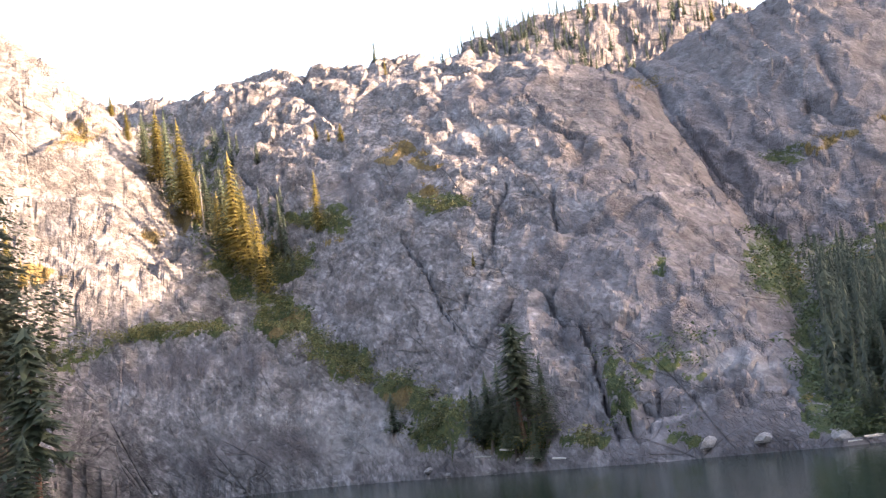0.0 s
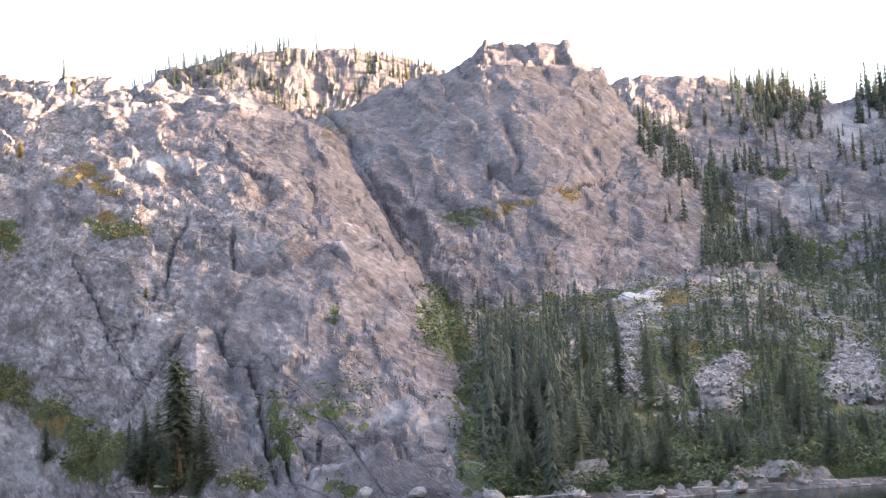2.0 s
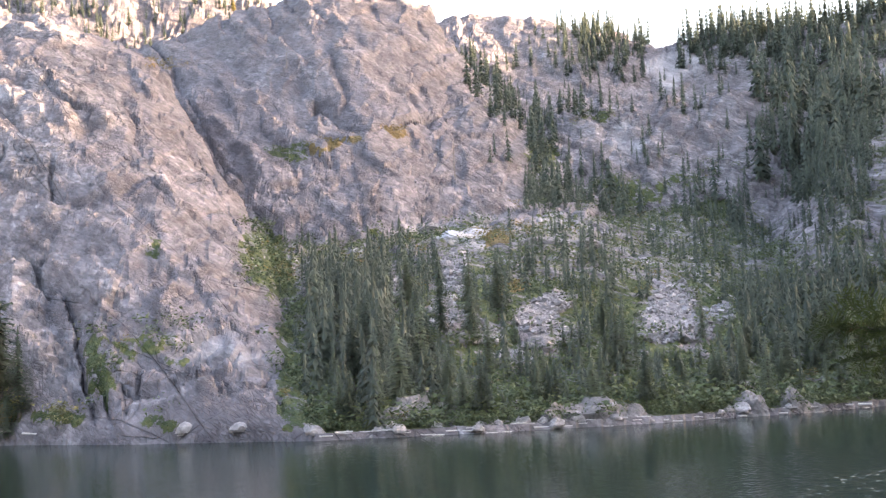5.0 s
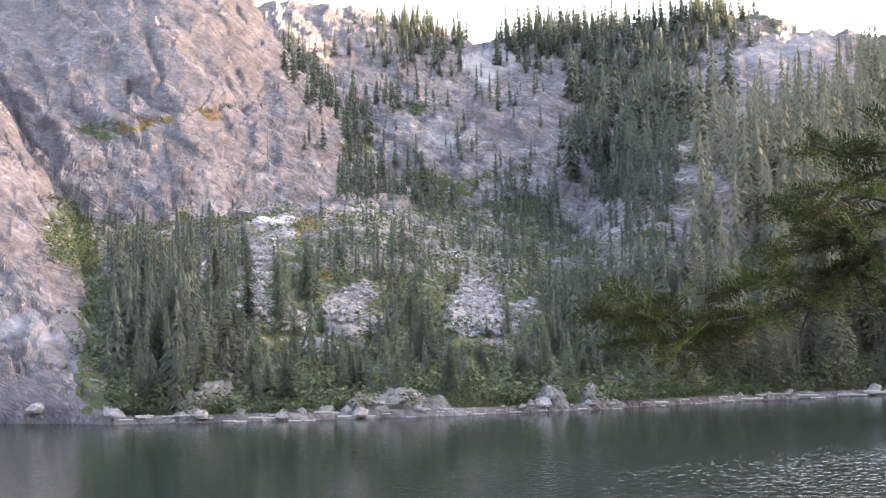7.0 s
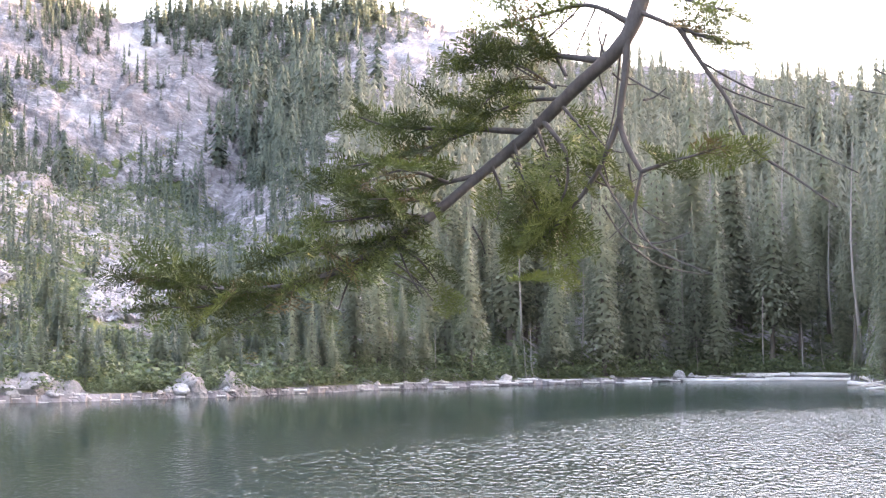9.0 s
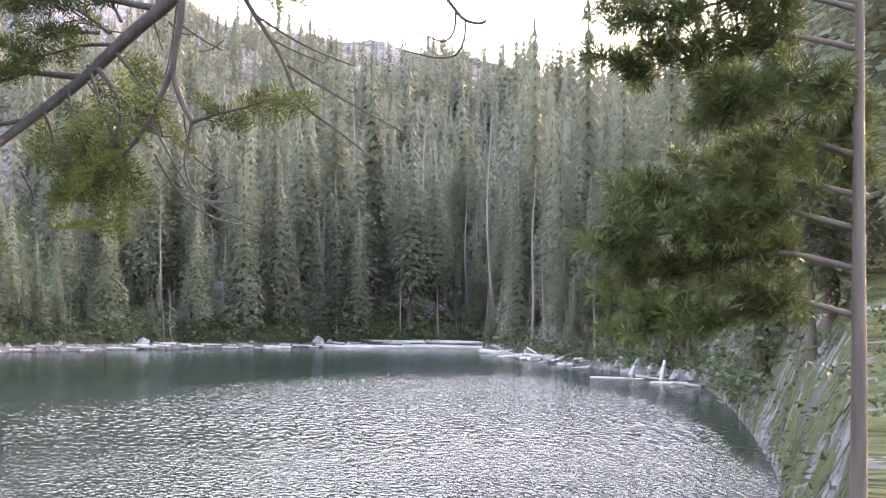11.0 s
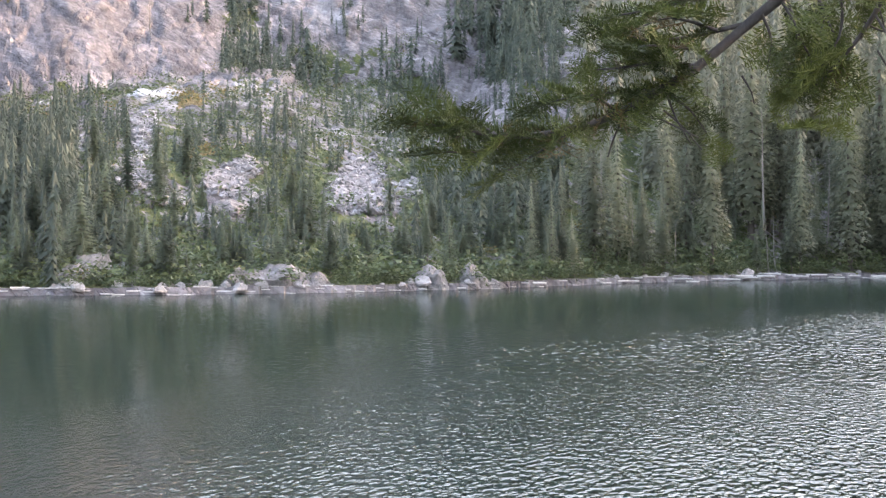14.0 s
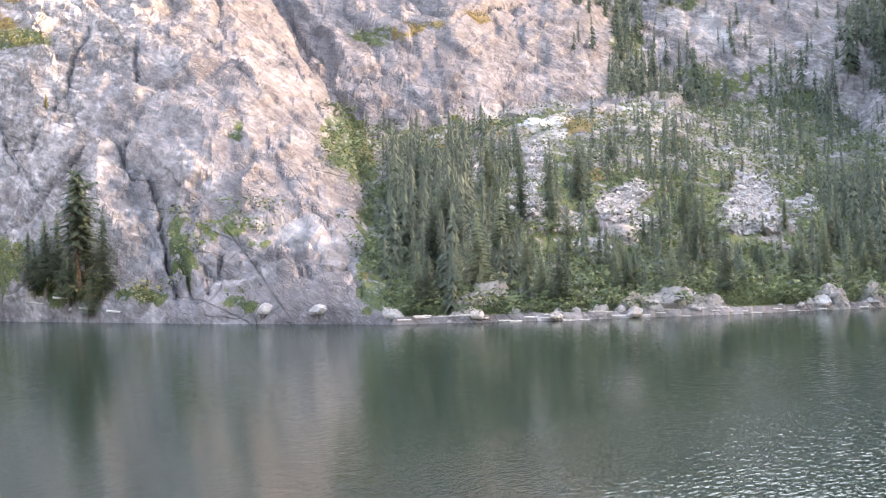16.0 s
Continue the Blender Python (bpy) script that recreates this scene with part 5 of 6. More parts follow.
for n in range(80):
    az = rnd.uniform(14, 61) if n > 10 else rnd.uniform(-12, 14)
    r = float(along(SHORE, np.array([az]), 1)[0]) + rnd.uniform(0.0, 1.6)
    size = rnd.choice((0.15, 0.2, 0.3, 0.45, 0.6)) * rnd.uniform(0.8, 1.3)
    at = place(az, r)
    at.z = max(at.z, 0.0) + 0.1 * size
    ob = tagged(new("shore_boulder", ROUND[n % 5]), "grey granite boulder lying at the waterline", "boulder", "boulders along the shore")
    ob.matrix_world = Matrix.Translation(at) @ Matrix.Rotation(rnd.uniform(0, 6), 4, "Z") @ Matrix.Diagonal((size * 1.4, size, size * 0.9, 1))


# ---- driftwood ----


def log_mesh(seed):
    rn = random.Random(seed)
    V, F = [], []
    rings, sides = 7, 9
    for k in range(rings):
        t = k / (rings - 1)
        for s in range(sides):
            a = math.tau * s / sides
            rad = (0.5 - 0.18 * t) * rn.uniform(0.92, 1.08)
            V.append((t - 0.5 + rn.uniform(-0.006, 0.006), math.cos(a) * rad + 0.25 * math.sin(2.5 * t + seed), math.sin(a) * rad))
    for k in range(rings - 1):
        for s in range(sides):
            a, b = k * sides + s, k * sides + (s + 1) % sides
            F.append((a, b, b + sides, a + sides))
    for base, flip in ((0, 1), ((rings - 1) * sides, 0)):
        c = len(V)
        V.append((V[base][0], 0.25 * math.sin(2.5 * (base > 0) + seed), 0.0))
        for s in range(sides):
            a, b = base + s, base + (s + 1) % sides
            F.append((c, b, a, c) if flip else (c, a, b, c))
    me = bpy.data.meshes.new("driftwood")
    me.from_pydata(V, [], [f if f[0] != f[3] else f[:3] for f in F])
    me.polygons.foreach_set("use_smooth", [True] * len(me.polygons))
    me.materials.append(DEADWOOD)
    return me


LOGS = [log_mesh(s) for s in range(5)]


def lay_log(az, out, long, thick, turn, lift=0.0, tilt=0.0, label="bleached driftwood log washed against the shore"):
    r = float(along(SHORE, np.array([az]), 1)[0]) + out
    a = radians(az)
    z = max(float(ground_z(az, r)[0]), -0.05) + thick * 0.22 + lift
    ob = tagged(new("driftwood_log", LOGS[rnd.randrange(5)]), label, "log", "driftwood along the shore")
    ob.matrix_world = Matrix.Translation((r * math.sin(a), r * math.cos(a), z)) @ Matrix.Rotation(-a + radians(turn), 4, "Z") @ Matrix.Rotation(radians(tilt), 4, "Y") @ Matrix.Diagonal((long, thick, thick, 1))


for az, out, long, thick, turn in ((45.2, -1.0, 3.2, 0.5, 8), (47.6, -1.6, 6.5, 0.55, 3), (48.4, -0.6, 9, 0.6, -2), (50.5, -1.0, 15, 0.7, 2), (51.2, 0.3, 12, 0.6, -3), (49.3, 0.8, 8, 0.5, 5), (51.8, 0.6, 7, 0.5, 4),
                                   (53.0, -9, 4.2, 0.45, -38), (53.7, -2, 3.6, 0.36, 20), (53.9, -0.5, 4, 0.32, -22), (54.2, -1.5, 3.0, 0.36, 34), (54.5, 0, 3.6, 0.3, -30), (54.9, -0.8, 2.8, 0.34, 45), (55.3, 0, 3, 0.25, 25),
                                   (55.7, -0.5, 2.6, 0.28, -35), (56.3, -0.8, 2.8, 0.22, 18), (57.4, -14, 3.6, 0.16, -14), (58.9, -2, 3.2, 0.2, 9), (59.6, -2, 3.6, 0.2, -14), (60.2, -1, 3, 0.2, 22), (40.9, 0.2, 3.8, 0.35, -28),
                                   (40.2, 0.3, 3.0, 0.4, 10), (33.0, 0, 2.2, 0.3, 4)):
    lay_log(az, out, long, thick, turn, 0.0 if az < 52.5 else 0.06, 0.0 if az < 52.5 else rnd.uniform(-9, 9))
lay_log(58.0, -0.5, 1.6, 0.4, 20, 0.5, -65, "stub of a bleached tree standing in the shallows")
lay_log(59.0, -1.5, 1.5, 0.35, 10, 0.5, -80, "stub of a bleached tree standing in the shallows")
for n in range(76):
    az = 14.2 + 38 * (n + rnd.uniform(-0.5, 0.5)) / 76
    lay_log(az, rnd.uniform(-0.4, 0.5), rnd.uniform(0.5, 1.6) * (2.6 if az > 36 else 1), rnd.uniform(0.07, 0.16) * (1.7 if az > 36 else 1), rnd.uniform(-22, 22))
# a jumble of broken stems at the corner of the wooded shore
for n in range(22):
    lay_log(rnd.uniform(53.2, 56.6), rnd.uniform(-1.4, 0.8), rnd.uniform(1.0, 3.4), rnd.uniform(0.12, 0.26), rnd.uniform(-60, 60), rnd.uniform(0, 0.35), rnd.uniform(-20, 20))
for az, out, long, turn in ((1.6, 1.5, 3.2, 20), (2.4, 2.0, 2.6, -30), (3.4, 0.8, 3.0, 8), (4.2, 0.6, 2.2, -14)):
    lay_log(az, out, long, 0.2, turn, 0.1, 6, "fallen grey trunk at the foot of the lakeside firs")

# ---- the fir bough that hangs over the bank ----
TWIG_BARK = bark_material("twig_bark", (0.022, 0.019, 0.017), (0.062, 0.055, 0.050), 60.0, 0.5, 0.002)
SPRAY_GREEN = foliage_material("fir_needles", (0.028, 0.040, 0.012), (0.100, 0.130, 0.034), 8.0, 0.6, "object", 0.27)
SPRAY_BROWN = foliage_material("dry_fir_needles", (0.05, 0.042, 0.018), (0.115, 0.085, 0.032), 8.0, 0.5, "object", 0.3)


def tube(points, r0, r1, sides=8, steps=6, knots=0.0, seed=0):
    """A tapering round stem along a smooth line through the points."""
    rn = random.Random(seed)
    P = [Vector(p) for p in points]
    line = []
    for i in range(len(P) - 1):
        a, b, c, d = P[max(i - 1, 0)], P[i], P[i + 1], P[min(i + 2, len(P) - 1)]
        for s in range(steps):
            t = s / steps
            line.append(0.5 * ((2 * b) + (c - a) * t + (2 * a - 5 * b + 4 * c - d) * t * t + (3 * b - a - 3 * c + d) * t ** 3))
    line.append(P[-1])
    V, F, n = [], [], len(line)
    for i, p in enumerate(line):
        d = (line[min(i + 1, n - 1)] - line[max(i - 1, 0)]).normalized()
        u = d.cross(Vector((0.1, 0.2, 1))).normalized()
        w = d.cross(u)
        rad = (r0 + (r1 - r0) * (i / (n - 1)) ** 0.8) * (1 + knots * rn.uniform(-1, 1))
        for s in range(sides):
            a = math.tau * s / sides
            V.append(p + (u * math.cos(a) + w * math.sin(a)) * rad)
    for i in range(n - 1):
        for s in range(sides):
            a, b = i * sides + s, i * sides + (s + 1) % sides
            F.append((a, b, b + sides, a + sides))
    return V, F, line


def spray_mesh(seed, shoots, long, mat, thick=1.0, needle=0.033):
    """A flat fir spray along x: a middle shoot and side shoots, each with two ranks of needles."""
    rn = random.Random(seed)
    V, F = [], []
    stems = [((0, 0, 0), Vector((1, 0, -0.1)).normalized(), long)]
    for k in range(shoots):
        t = 0.12 + 0.7 * k / max(1, shoots - 1)
        side = 1 if k % 2 else -1
        stems.append(((long * t, 0, -0.1 * long * t), Vector((rn.uniform(0.6, 0.95), side * rn.uniform(0.5, 0.8), rn.uniform(-0.3, 0.1))).normalized(), long * rn.uniform(0.45, 0.7) * (1.1 - 0.55 * t)))
    for start, d, ln in stems:
        start = Vector(start)
        v, f, _ = tube([start, start + d * ln * 0.5, start + d * ln], 0.0016, 0.0008, 4, 1)
        i = len(V)
        V += [tuple(p) for p in v]
        F += [tuple(i + x for x in q) for q in f]
        flat = d.cross(Vector((0, 0, 1))).normalized()
        up = flat.cross(d)
        n = int(ln * 290 * thick)
        for k in range(n):
            t = (k + rn.random()) / n
            side = 1 if k % 2 else -1
            roll = rn.gauss(0.25, 0.3) if rn.random() < 0.88 else rn.uniform(0.6, 1.4)
            out = (d * rn.uniform(0.35, 0.85) + (flat * side * math.cos(roll) + up * math.sin(roll))).normalized()
            nl = needle * rn.uniform(0.75, 1.15) * (1 - 0.35 * t * t)
            p = start + d * ln * t
            w = out.cross(up + 0.5 * Vector((rn.uniform(-1, 1), rn.uniform(-1, 1), rn.uniform(-1, 1)))).normalized() * 0.0021
            i = len(V)
            V += [tuple(p), tuple(p + out * nl * 0.5 + w), tuple(p + out * nl), tuple(p + out * nl * 0.5 - w)]
            F.append((i, i + 1, i + 2, i + 3))
    return mesh_from("needle_spray", V, F, mat)


SPRAYS = [spray_mesh(400 + s, 6 + s % 3, 0.13 + 0.014 * s, SPRAY_GREEN) for s in range(5)]
SPRAYS_DRY = [spray_mesh(420 + s, 5, 0.11, SPRAY_BROWN, 0.5) for s in range(2)]

bough_tree = tagged(new("bank_fir"), "fir whose long needled bough hangs over the lake bank", "tree")
V, F = trunk_arrays(9.0, 0.17, 12, 12, 5, 0.05)
part("trunk", mesh_from("trunk", V, F, BARK, True), bough_tree, m=Matrix.Translation(place(118, 3.2, 0.2)))
count = [0]


def limb(name, r0, r1, leafy, *points):
    """One stem of the bough; past the share leafy of its length it carries needle sprays."""
    count[0] += 1
    if name == "dead_twig":
        r0, r1 = 0.9 * r0 + 0.0006, 1.3 * r1
    rn = random.Random(500 + count[0])
    V, F, line = tube(points, r0, r1, 10 if r0 > 0.01 else 6, 5, 0.06, count[0])
    stem = part(name, mesh_from(name, V, F, TWIG_BARK, True), bough_tree)
    if leafy >= 1:
        return stem
    length = sum((b - a).length for a, b in zip(line, line[1:]))
    step, run, due = 0.028, 0.0, leafy * length
    side = 1
    for a, b in zip(line, line[1:]):
        d = b - a
        while run + d.length >= due:
            t = (due - run) / d.length
            along_share = due / length
            p = a + d * t
            ahead = d.normalized()
            flat = ahead.cross(Vector((0, 0, 1))).normalized()
            side = -side
            way = (ahead * rn.uniform(0.5, 1.1) + flat * side * rn.uniform(0.4, 1.0) + Vector((0, 0, rn.uniform(-0.18, 0.18)))).normalized()
            if along_share > 0.97:
                way = ahead
            x = way
            y = Vector((0, 0, 1)).cross(x).normalized()
            z = x.cross(y)
            m = Matrix((x, y, z)).transposed().to_4x4()
            size = rn.uniform(0.62, 1.0) * (1.0 - 0.38 * along_share) * (0.8 if name == "main_limb" and along_share > 0.8 else 0.84)
            # sprays are tilted to show their flat side to the camera
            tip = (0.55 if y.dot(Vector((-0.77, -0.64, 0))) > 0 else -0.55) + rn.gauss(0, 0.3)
            dry = rn.random() < 0.12
            mesh = rn.choice(SPRAYS_DRY if dry else SPRAYS)
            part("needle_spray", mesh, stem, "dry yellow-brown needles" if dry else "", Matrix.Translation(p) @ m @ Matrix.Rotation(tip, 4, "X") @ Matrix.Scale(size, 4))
            due += step * rn.uniform(0.7, 1.3) * (0.45 if name == "main_limb" else 1.0)
        run += d.length
    return stem


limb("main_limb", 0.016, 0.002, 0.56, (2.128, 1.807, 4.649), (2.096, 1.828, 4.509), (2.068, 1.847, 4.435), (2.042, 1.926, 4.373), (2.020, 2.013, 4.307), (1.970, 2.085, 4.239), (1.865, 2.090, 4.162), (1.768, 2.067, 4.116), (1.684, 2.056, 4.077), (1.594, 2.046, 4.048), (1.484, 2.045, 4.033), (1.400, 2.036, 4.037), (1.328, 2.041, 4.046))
limb("side_branch", 0.0075, 0.004, 9, (2.070, 1.837, 4.452), (2.067, 1.837, 4.387), (2.061, 1.844, 4.315), (2.061, 1.828, 4.268), (2.064, 1.800, 4.225))
limb("side_branch", 0.004, 0.001, 0.1, (2.064, 1.800, 4.225), (2.071, 1.752, 4.235), (2.081, 1.702, 4.243), (2.092, 1.649, 4.254))
limb("side_branch", 0.006, 0.001, 0.45, (2.061, 1.844, 4.315), (2.049, 1.881, 4.235), (2.033, 1.930, 4.174), (2.018, 1.998, 4.122), (2.000, 2.062, 4.115))
limb("side_branch", 0.007, 0.001, 0.3, (2.064, 1.868, 4.410), (2.030, 1.952, 4.428), (2.002, 2.048, 4.453), (1.957, 2.127, 4.435))
limb("side_branch", 0.006, 0.001, 0.3, (2.077, 1.839, 4.471), (2.044, 1.899, 4.505), (2.016, 1.993, 4.498), (1.984, 2.085, 4.488))
limb("side_branch", 0.005, 0.001, 0.3, (2.090, 1.834, 4.527), (2.038, 1.946, 4.540), (2.010, 2.075, 4.541))
limb("side_branch", 0.007, 0.001, 0.25, (2.020, 2.013, 4.307), (1.970, 2.099, 4.317), (1.835, 2.142, 4.315), (1.760, 2.143, 4.325))
limb("side_branch", 0.004, 0.001, 0.15, (1.970, 2.099, 4.317), (1.880, 2.140, 4.276), (1.778, 2.143, 4.250), (1.722, 2.160, 4.238))
limb("side_branch", 0.005, 0.001, 0.2, (1.970, 2.085, 4.239), (1.887, 2.117, 4.217), (1.792, 2.115, 4.202), (1.724, 2.113, 4.211))
limb("side_branch", 0.004, 0.001, 0.15, (1.865, 2.090, 4.162), (1.778, 2.080, 4.162), (1.704, 2.085, 4.150), (1.634, 2.084, 4.142))
limb("side_branch", 0.004, 0.001, 0.2, (1.768, 2.067, 4.116), (1.680, 2.081, 4.109), (1.593, 2.092, 4.093))
limb("side_branch", 0.005, 0.001, 0.25, (2.024, 1.988, 4.324), (2.026, 1.935, 4.266), (2.020, 1.930, 4.201), (2.008, 1.972, 4.144))
limb("side_branch", 0.004, 0.001, 0.3, (2.004, 2.051, 4.281), (2.004, 2.009, 4.216), (1.990, 2.015, 4.154))
limb("side_branch", 0.004, 0.001, 0.25, (2.037, 1.947, 4.357), (2.013, 2.018, 4.359), (1.976, 2.079, 4.343), (1.928, 2.108, 4.362))
limb("side_branch", 0.003, 0.001, 0.2, (1.594, 2.046, 4.048), (1.530, 2.040, 4.013), (1.475, 2.052, 3.981))
limb("side_branch", 0.003, 0.001, 0.2, (1.484, 2.045, 4.033), (1.433, 2.053, 4.010), (1.372, 2.052, 4.007))
limb("side_branch", 0.003, 0.001, 0.2, (1.458, 2.049, 4.033), (1.414, 2.061, 4.057), (1.375, 2.049, 4.059))
limb("side_branch", 0.003, 0.001, 0.2, (1.684, 2.056, 4.077), (1.623, 2.059, 4.101), (1.557, 2.067, 4.086))
limb("side_branch", 0.005, 0.001, 0.25, (2.086, 1.828, 4.489), (2.110, 1.761, 4.454), (2.134, 1.712, 4.431), (2.155, 1.667, 4.417))
limb("side_branch", 0.004, 0.001, 0.3, (2.098, 1.817, 4.535), (2.134, 1.747, 4.495), (2.159, 1.699, 4.477))
limb("dead_twig", 0.005, 0.001, 9, (2.109, 1.761, 4.456), (2.127, 1.730, 4.397), (2.150, 1.694, 4.332), (2.166, 1.663, 4.259), (2.195, 1.609, 4.212), (2.228, 1.549, 4.160))
limb("dead_twig", 0.002, 0.0008, 9, (2.127, 1.730, 4.397), (2.172, 1.665, 4.349), (2.213, 1.595, 4.315))
limb("dead_twig", 0.002, 0.0008, 9, (2.157, 1.688, 4.318), (2.205, 1.616, 4.266), (2.256, 1.532, 4.213))
limb("dead_twig", 0.0015, 0.0008, 9, (2.142, 1.709, 4.360), (2.155, 1.686, 4.345), (2.190, 1.637, 4.320))
limb("dead_twig", 0.003, 0.0008, 9, (2.064, 1.800, 4.225), (2.057, 1.807, 4.158), (2.065, 1.773, 4.103), (2.101, 1.686, 4.059))
limb("dead_twig", 0.002, 0.0008, 9, (2.049, 1.881, 4.235), (2.056, 1.837, 4.168), (2.065, 1.785, 4.112), (2.091, 1.722, 4.126))
limb("dead_twig", 0.002, 0.0008, 9, (1.781, 2.069, 4.121), (1.792, 2.052, 4.071), (1.812, 2.039, 4.030))
limb("dead_twig", 0.0015, 0.0008, 9, (1.746, 2.037, 4.069), (1.767, 2.021, 4.056), (1.796, 2.001, 4.038))
limb("dead_twig", 0.002, 0.0008, 9, (1.709, 2.062, 4.085), (1.692, 2.076, 4.047), (1.682, 2.084, 4.009))
limb("dead_twig", 0.002, 0.0008, 9, (2.020, 2.013, 4.307), (2.025, 1.969, 4.251), (2.024, 1.977, 4.214))
limb("dead_twig", 0.002, 0.0008, 9, (2.061, 1.865, 4.400), (2.055, 1.885, 4.458), (2.058, 1.861, 4.500))
limb("dead_twig", 0.0015, 0.0008, 9, (2.064, 1.843, 4.388), (2.081, 1.796, 4.356), (2.097, 1.769, 4.340))
limb("side_branch", 0.0035, 0.001, 0.12, (2.031, 1.963, 4.358), (2.044, 1.916, 4.304), (2.072, 1.899, 4.254), (2.094, 1.903, 4.210))
limb("side_branch", 0.0035, 0.001, 0.12, (2.017, 2.001, 4.326), (2.028, 1.977, 4.255), (2.033, 1.953, 4.198), (2.032, 1.977, 4.148))
limb("side_branch", 0.0035, 0.001, 0.12, (2.000, 2.035, 4.294), (2.014, 2.020, 4.219), (2.021, 1.992, 4.161), (2.012, 2.028, 4.115))
limb("side_branch", 0.0035, 0.001, 0.12, (1.981, 2.068, 4.252), (1.996, 2.062, 4.210), (1.981, 2.055, 4.161))
limb("side_branch", 0.0035, 0.001, 0.12, (2.018, 1.975, 4.376), (1.976, 2.036, 4.377), (1.938, 2.058, 4.336))
limb("side_branch", 0.0035, 0.001, 0.12, (1.890, 2.073, 4.220), (1.790, 2.064, 4.232), (1.683, 2.027, 4.198))
limb("side_branch", 0.0035, 0.001, 0.12, (1.865, 2.068, 4.185), (1.749, 2.032, 4.182), (1.675, 2.013, 4.174))
limb("side_branch", 0.0035, 0.001, 0.12, (2.025, 1.957, 4.375), (2.010, 2.025, 4.418), (1.956, 2.057, 4.433))
limb("side_branch", 0.0035, 0.001, 0.12, (2.036, 1.943, 4.394), (2.020, 1.983, 4.462), (1.994, 2.036, 4.493))
limb("side_branch", 0.0035, 0.001, 0.12, (2.020, 2.023, 4.069), (2.019, 1.992, 4.063), (2.035, 1.978, 4.073))
limb("side_branch", 0.0035, 0.001, 0.12, (1.776, 2.052, 4.110), (1.822, 2.055, 4.086), (1.865, 2.067, 4.052))
limb("dead_twig", 0.0016, 0.0007, 9, (2.094, 1.876, 4.423), (2.083, 1.880, 4.329), (2.072, 1.899, 4.254), (2.051, 1.913, 4.197))
limb("dead_twig", 0.0016, 0.0007, 9, (2.129, 1.894, 4.251), (2.150, 1.893, 4.186), (2.225, 1.895, 4.154))
limb("dead_twig", 0.0016, 0.0007, 9, (2.079, 1.905, 4.181), (2.132, 1.892, 4.119), (2.233, 1.867, 4.110))
limb("dead_twig", 0.0016, 0.0007, 9, (2.137, 1.898, 4.115), (2.200, 1.894, 4.085), (2.279, 1.871, 4.071))
limb("dead_twig", 0.0016, 0.0007, 9, (2.052, 1.886, 4.503), (2.049, 1.921, 4.450), (2.042, 1.925, 4.426))
limb("dead_twig", 0.0016, 0.0007, 9, (2.156, 1.885, 4.358), (2.176, 1.879, 4.364), (2.186, 1.862, 4.378))
limb("dead_twig", 0.0016, 0.0007, 9, (2.080, 1.879, 4.394), (2.092, 1.859, 4.375), (2.119, 1.854, 4.378))
limb("dead_twig", 0.0016, 0.0007, 9, (2.045, 1.921, 4.235), (2.099, 1.902, 4.211), (2.153, 1.877, 4.233))
limb("dead_twig", 0.0016, 0.0007, 9, (2.070, 1.883, 4.458), (2.058, 1.889, 4.400), (2.083, 1.895, 4.349))
limb("dead_twig", 0.0016, 0.0007, 9, (1.951, 2.082, 4.150), (1.962, 2.072, 4.123), (1.978, 2.083, 4.105))
limb("dead_twig", 0.0016, 0.0007, 9, (1.759, 2.041, 4.082), (1.837, 2.090, 4.060), (1.847, 2.057, 4.024))
limb("dead_twig", 0.0016, 0.0007, 9, (2.024, 1.972, 4.461), (2.039, 1.924, 4.496), (2.053, 1.888, 4.530))
limb("dead_twig", 0.0016, 0.0007, 9, (2.148, 1.898, 4.214), (2.117, 1.878, 4.164), (2.081, 1.892, 4.125))
limb("dead_twig", 0.0016, 0.0007, 9, (2.062, 1.919, 4.311), (2.068, 1.882, 4.272), (2.099, 1.875, 4.265))
limb("dead_twig", 0.0016, 0.0007, 9, (2.005, 2.033, 4.418), (2.025, 1.985, 4.387), (2.036, 1.929, 4.374))
limb("dead_twig", 0.0026, 0.0018, 9, (2.226, 1.440, 4.426), (2.249, 1.422, 4.390), (2.260, 1.412, 4.376), (2.272, 1.397, 4.371), (2.280, 1.386, 4.375))
limb("dead_twig", 0.0018, 0.0006, 9, (2.249, 1.422, 4.390), (2.252, 1.427, 4.360), (2.245, 1.440, 4.344), (2.228, 1.459, 4.351), (2.207, 1.481, 4.369), (2.184, 1.501, 4.397))
limb("dead_twig", 0.0018, 0.0006, 9, (2.260, 1.412, 4.376), (2.263, 1.416, 4.347), (2.258, 1.428, 4.324), (2.243, 1.449, 4.319), (2.224, 1.472, 4.324), (2.209, 1.489, 4.329))
limb("dead_twig", 0.001, 0.0004, 9, (2.272, 1.397, 4.371), (2.279, 1.388, 4.370), (2.274, 1.391, 4.383))
limb("main_limb", 0.075, 0.03, 9, place(118, 3.2, 0) + Vector((-0.100, 0.000, 4.200)), (2.75, 0.2, 5.75), (2.55, 1.5, 5.15), (2.128, 1.807, 4.649))
limb("dead_twig", 0.003, 0.0012, 9, (2.55, 1.5, 5.15), (2.42, 1.42, 4.75), (2.226, 1.440, 4.426))

# ---- pine boughs at the edge of the bank ----
PINE_GREEN = foliage_material("pine_needles", (0.042, 0.060, 0.020), (0.125, 0.155, 0.052), 3.0, 0.5, "object", 0.3)


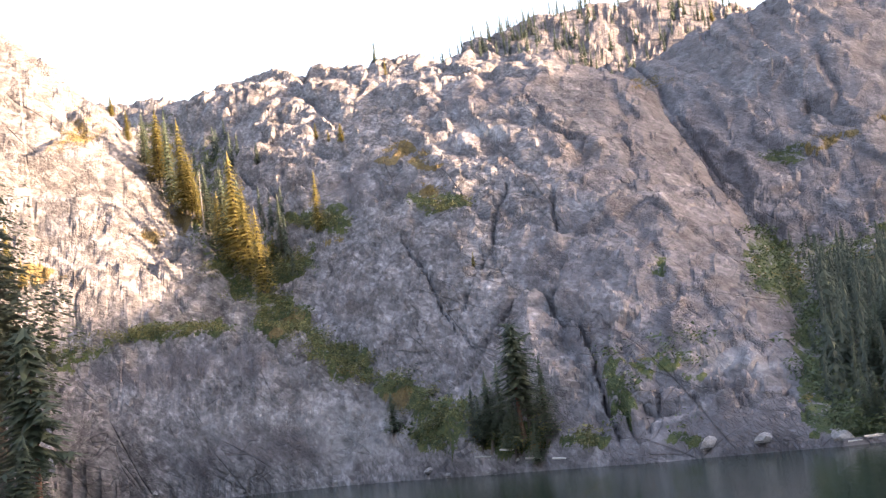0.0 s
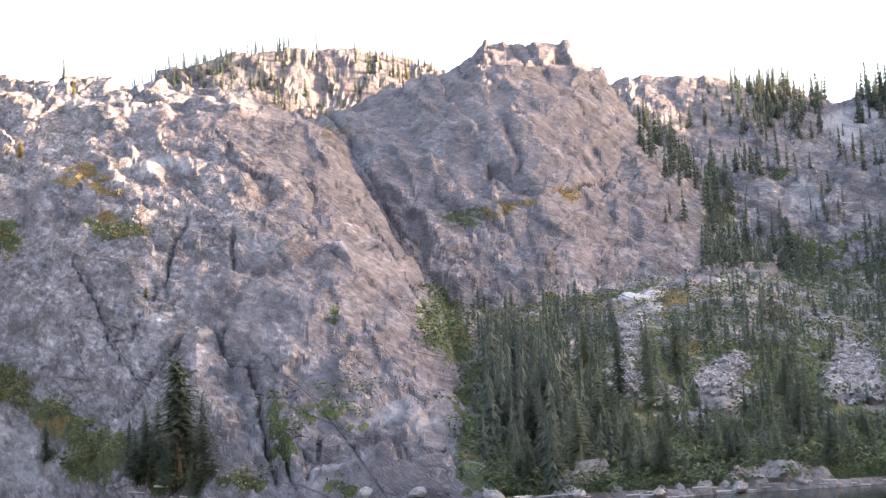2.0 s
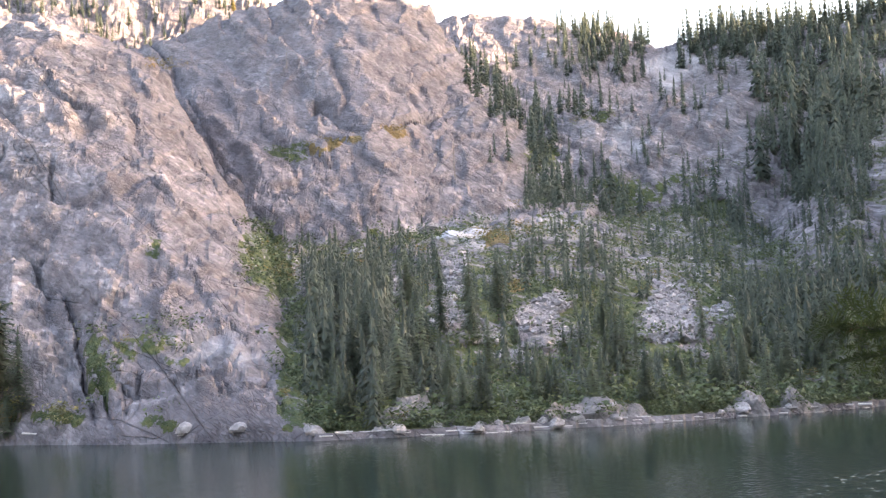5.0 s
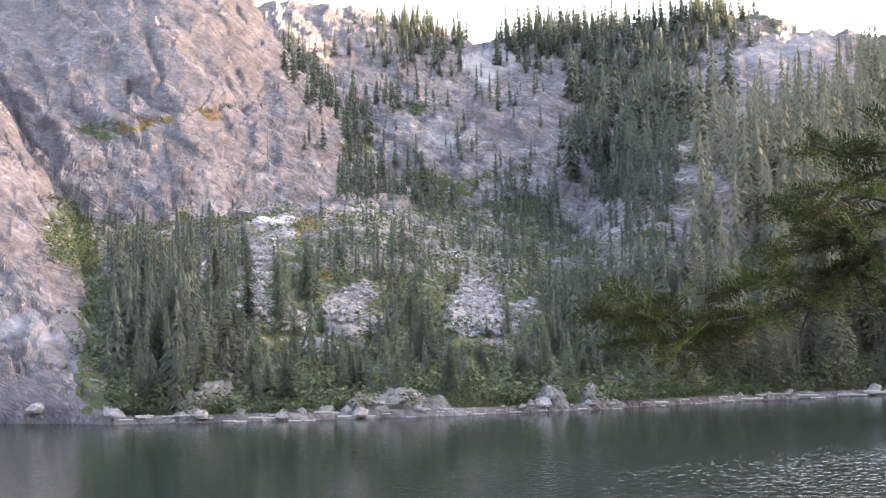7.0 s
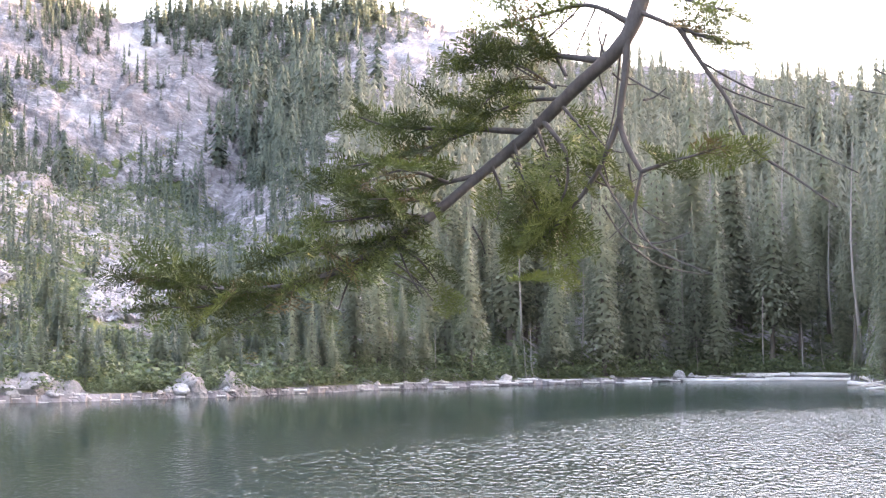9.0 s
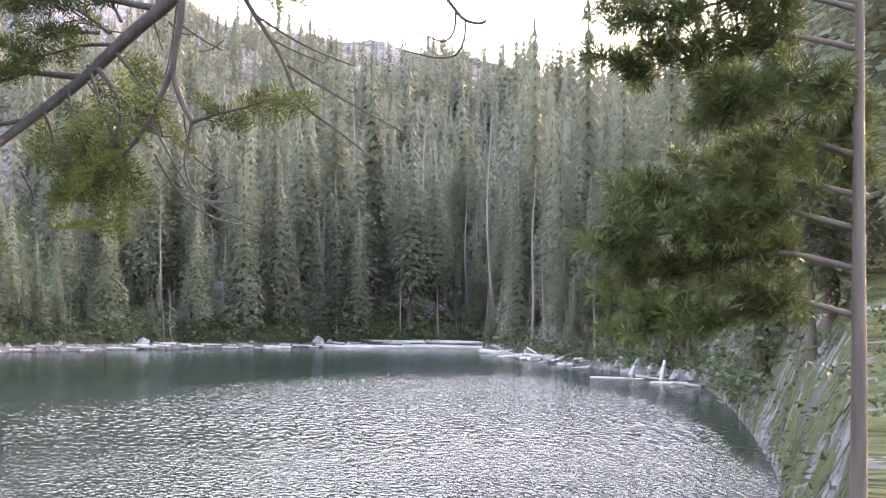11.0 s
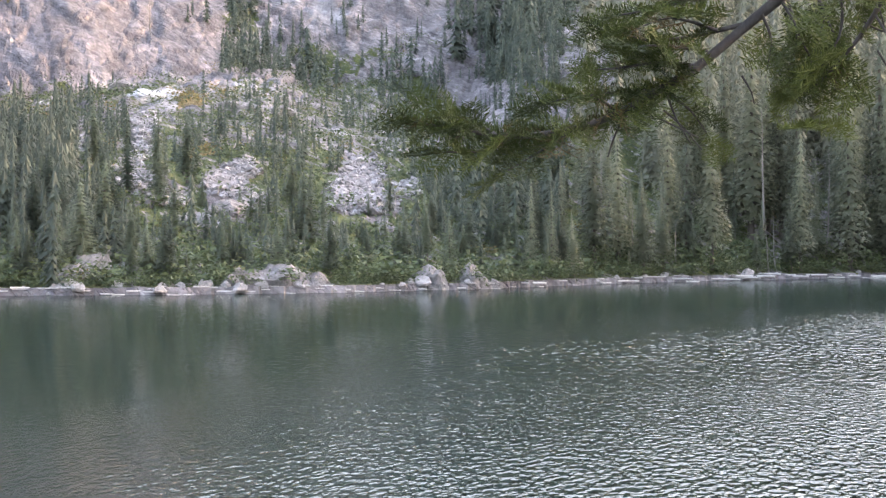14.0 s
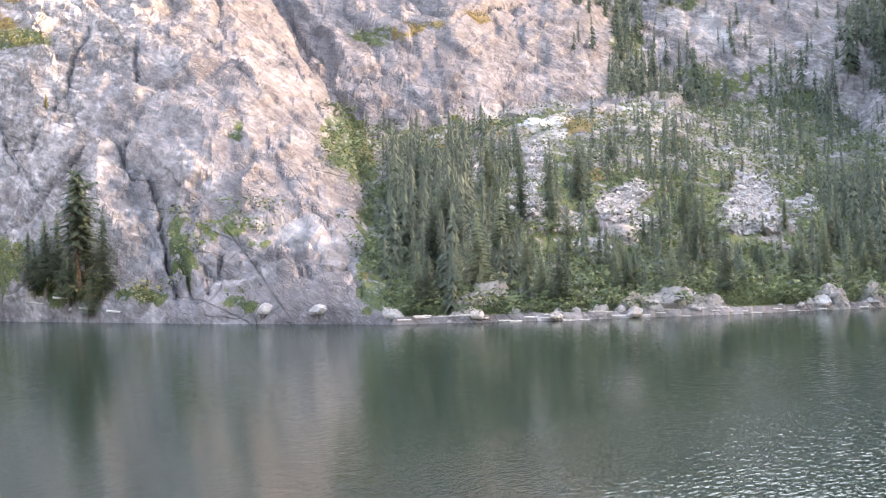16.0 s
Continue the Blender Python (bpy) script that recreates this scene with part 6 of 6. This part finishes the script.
def tuft_mesh(seed, needles=110, long=0.11):
    rn = random.Random(seed)
    V, F = [], []
    for _ in range(needles):
        d = Vector((rn.uniform(-0.25, 1.0), rn.uniform(-0.9, 0.9), rn.uniform(-0.7, 0.9))).normalized()
        p = Vector((rn.uniform(-0.1, 0.06), 0, 0))
        s = d.cross(Vector((rn.uniform(-1, 1), rn.uniform(-1, 1), 1))).normalized() * 0.0042
        ln = long * rn.uniform(0.7, 1.15)
        i = len(V)
        V += [tuple(p), tuple(p + d * ln * 0.5 + s), tuple(p + d * ln), tuple(p + d * ln * 0.5 - s)]
        F.append((i, i + 1, i + 2, i + 3))
    return mesh_from("needle_tuft", V, F, PINE_GREEN)


TUFTS = [tuft_mesh(600 + s) for s in range(4)]


def pine(az, r, tall, boughs, label, seed):
    rn = random.Random(seed)
    tree = tagged(new("bank_pine"), label, "tree")
    base = place(az, r, 0.2)
    tree.matrix_world = Matrix.Translation(base)
    V, F = trunk_arrays(tall, 0.09, 10, 14, seed, 0.16)
    part("trunk", mesh_from("trunk", V, F, BARK, True), tree)
    for h, toward, long, drop in boughs:
        a = radians(toward)
        d = Vector((math.sin(a), math.cos(a), 0))
        pts = [Vector((0, 0, h)), Vector((0, 0, h)) + d * long * 0.35 + Vector((0, 0, 0.12)), Vector((0, 0, h)) + d * long * 0.7 + Vector((0, 0, -drop * 0.4)), Vector((0, 0, h)) + d * long + Vector((0, 0, -drop))]
        V, F, line = tube(pts, 0.028, 0.006, 7, 6, 0.08, seed)
        stem = part("bough", mesh_from("bough", V, F, BARK, True), tree)
        for p in line[5:]:
            for _ in range(5):
                off = Vector((rn.uniform(-0.22, 0.22), rn.uniform(-0.22, 0.22), rn.uniform(-0.14, 0.2)))
                way = (off + d * 0.15 + Vector((0, 0, 0.08))).normalized()
                y = Vector((0, 0, 1)).cross(way).normalized()
                m = Matrix((way, y, way.cross(y))).transposed().to_4x4()
                part("needle_tuft", rn.choice(TUFTS), stem, "", Matrix.Translation(p + off) @ m @ Matrix.Scale(rn.uniform(0.9, 1.5), 4))
    return tree


pine(66.5, 12.6, 8.5, [(7.0, -35, 1.5, 0.1), (5.4, -60, 1.3, 0.1), (5.0, 0, 1.4, 0.15), (6.5, -29, 1.7, 0.05), (6.1, -38, 1.8, 0.05), (5.8, -24, 1.8, 0.1), (4.7, -32, 1.7, 0.05), (4.45, -42, 1.8, 0.1), (4.15, -24, 1.8, 0.1), (3.8, -36, 1.7, 0.1), (5.2, 60, 1.2, 0.2), (7.4, 150, 1.0, 0.1)],
     "green pine on the bank with bushy needled boughs", 9)
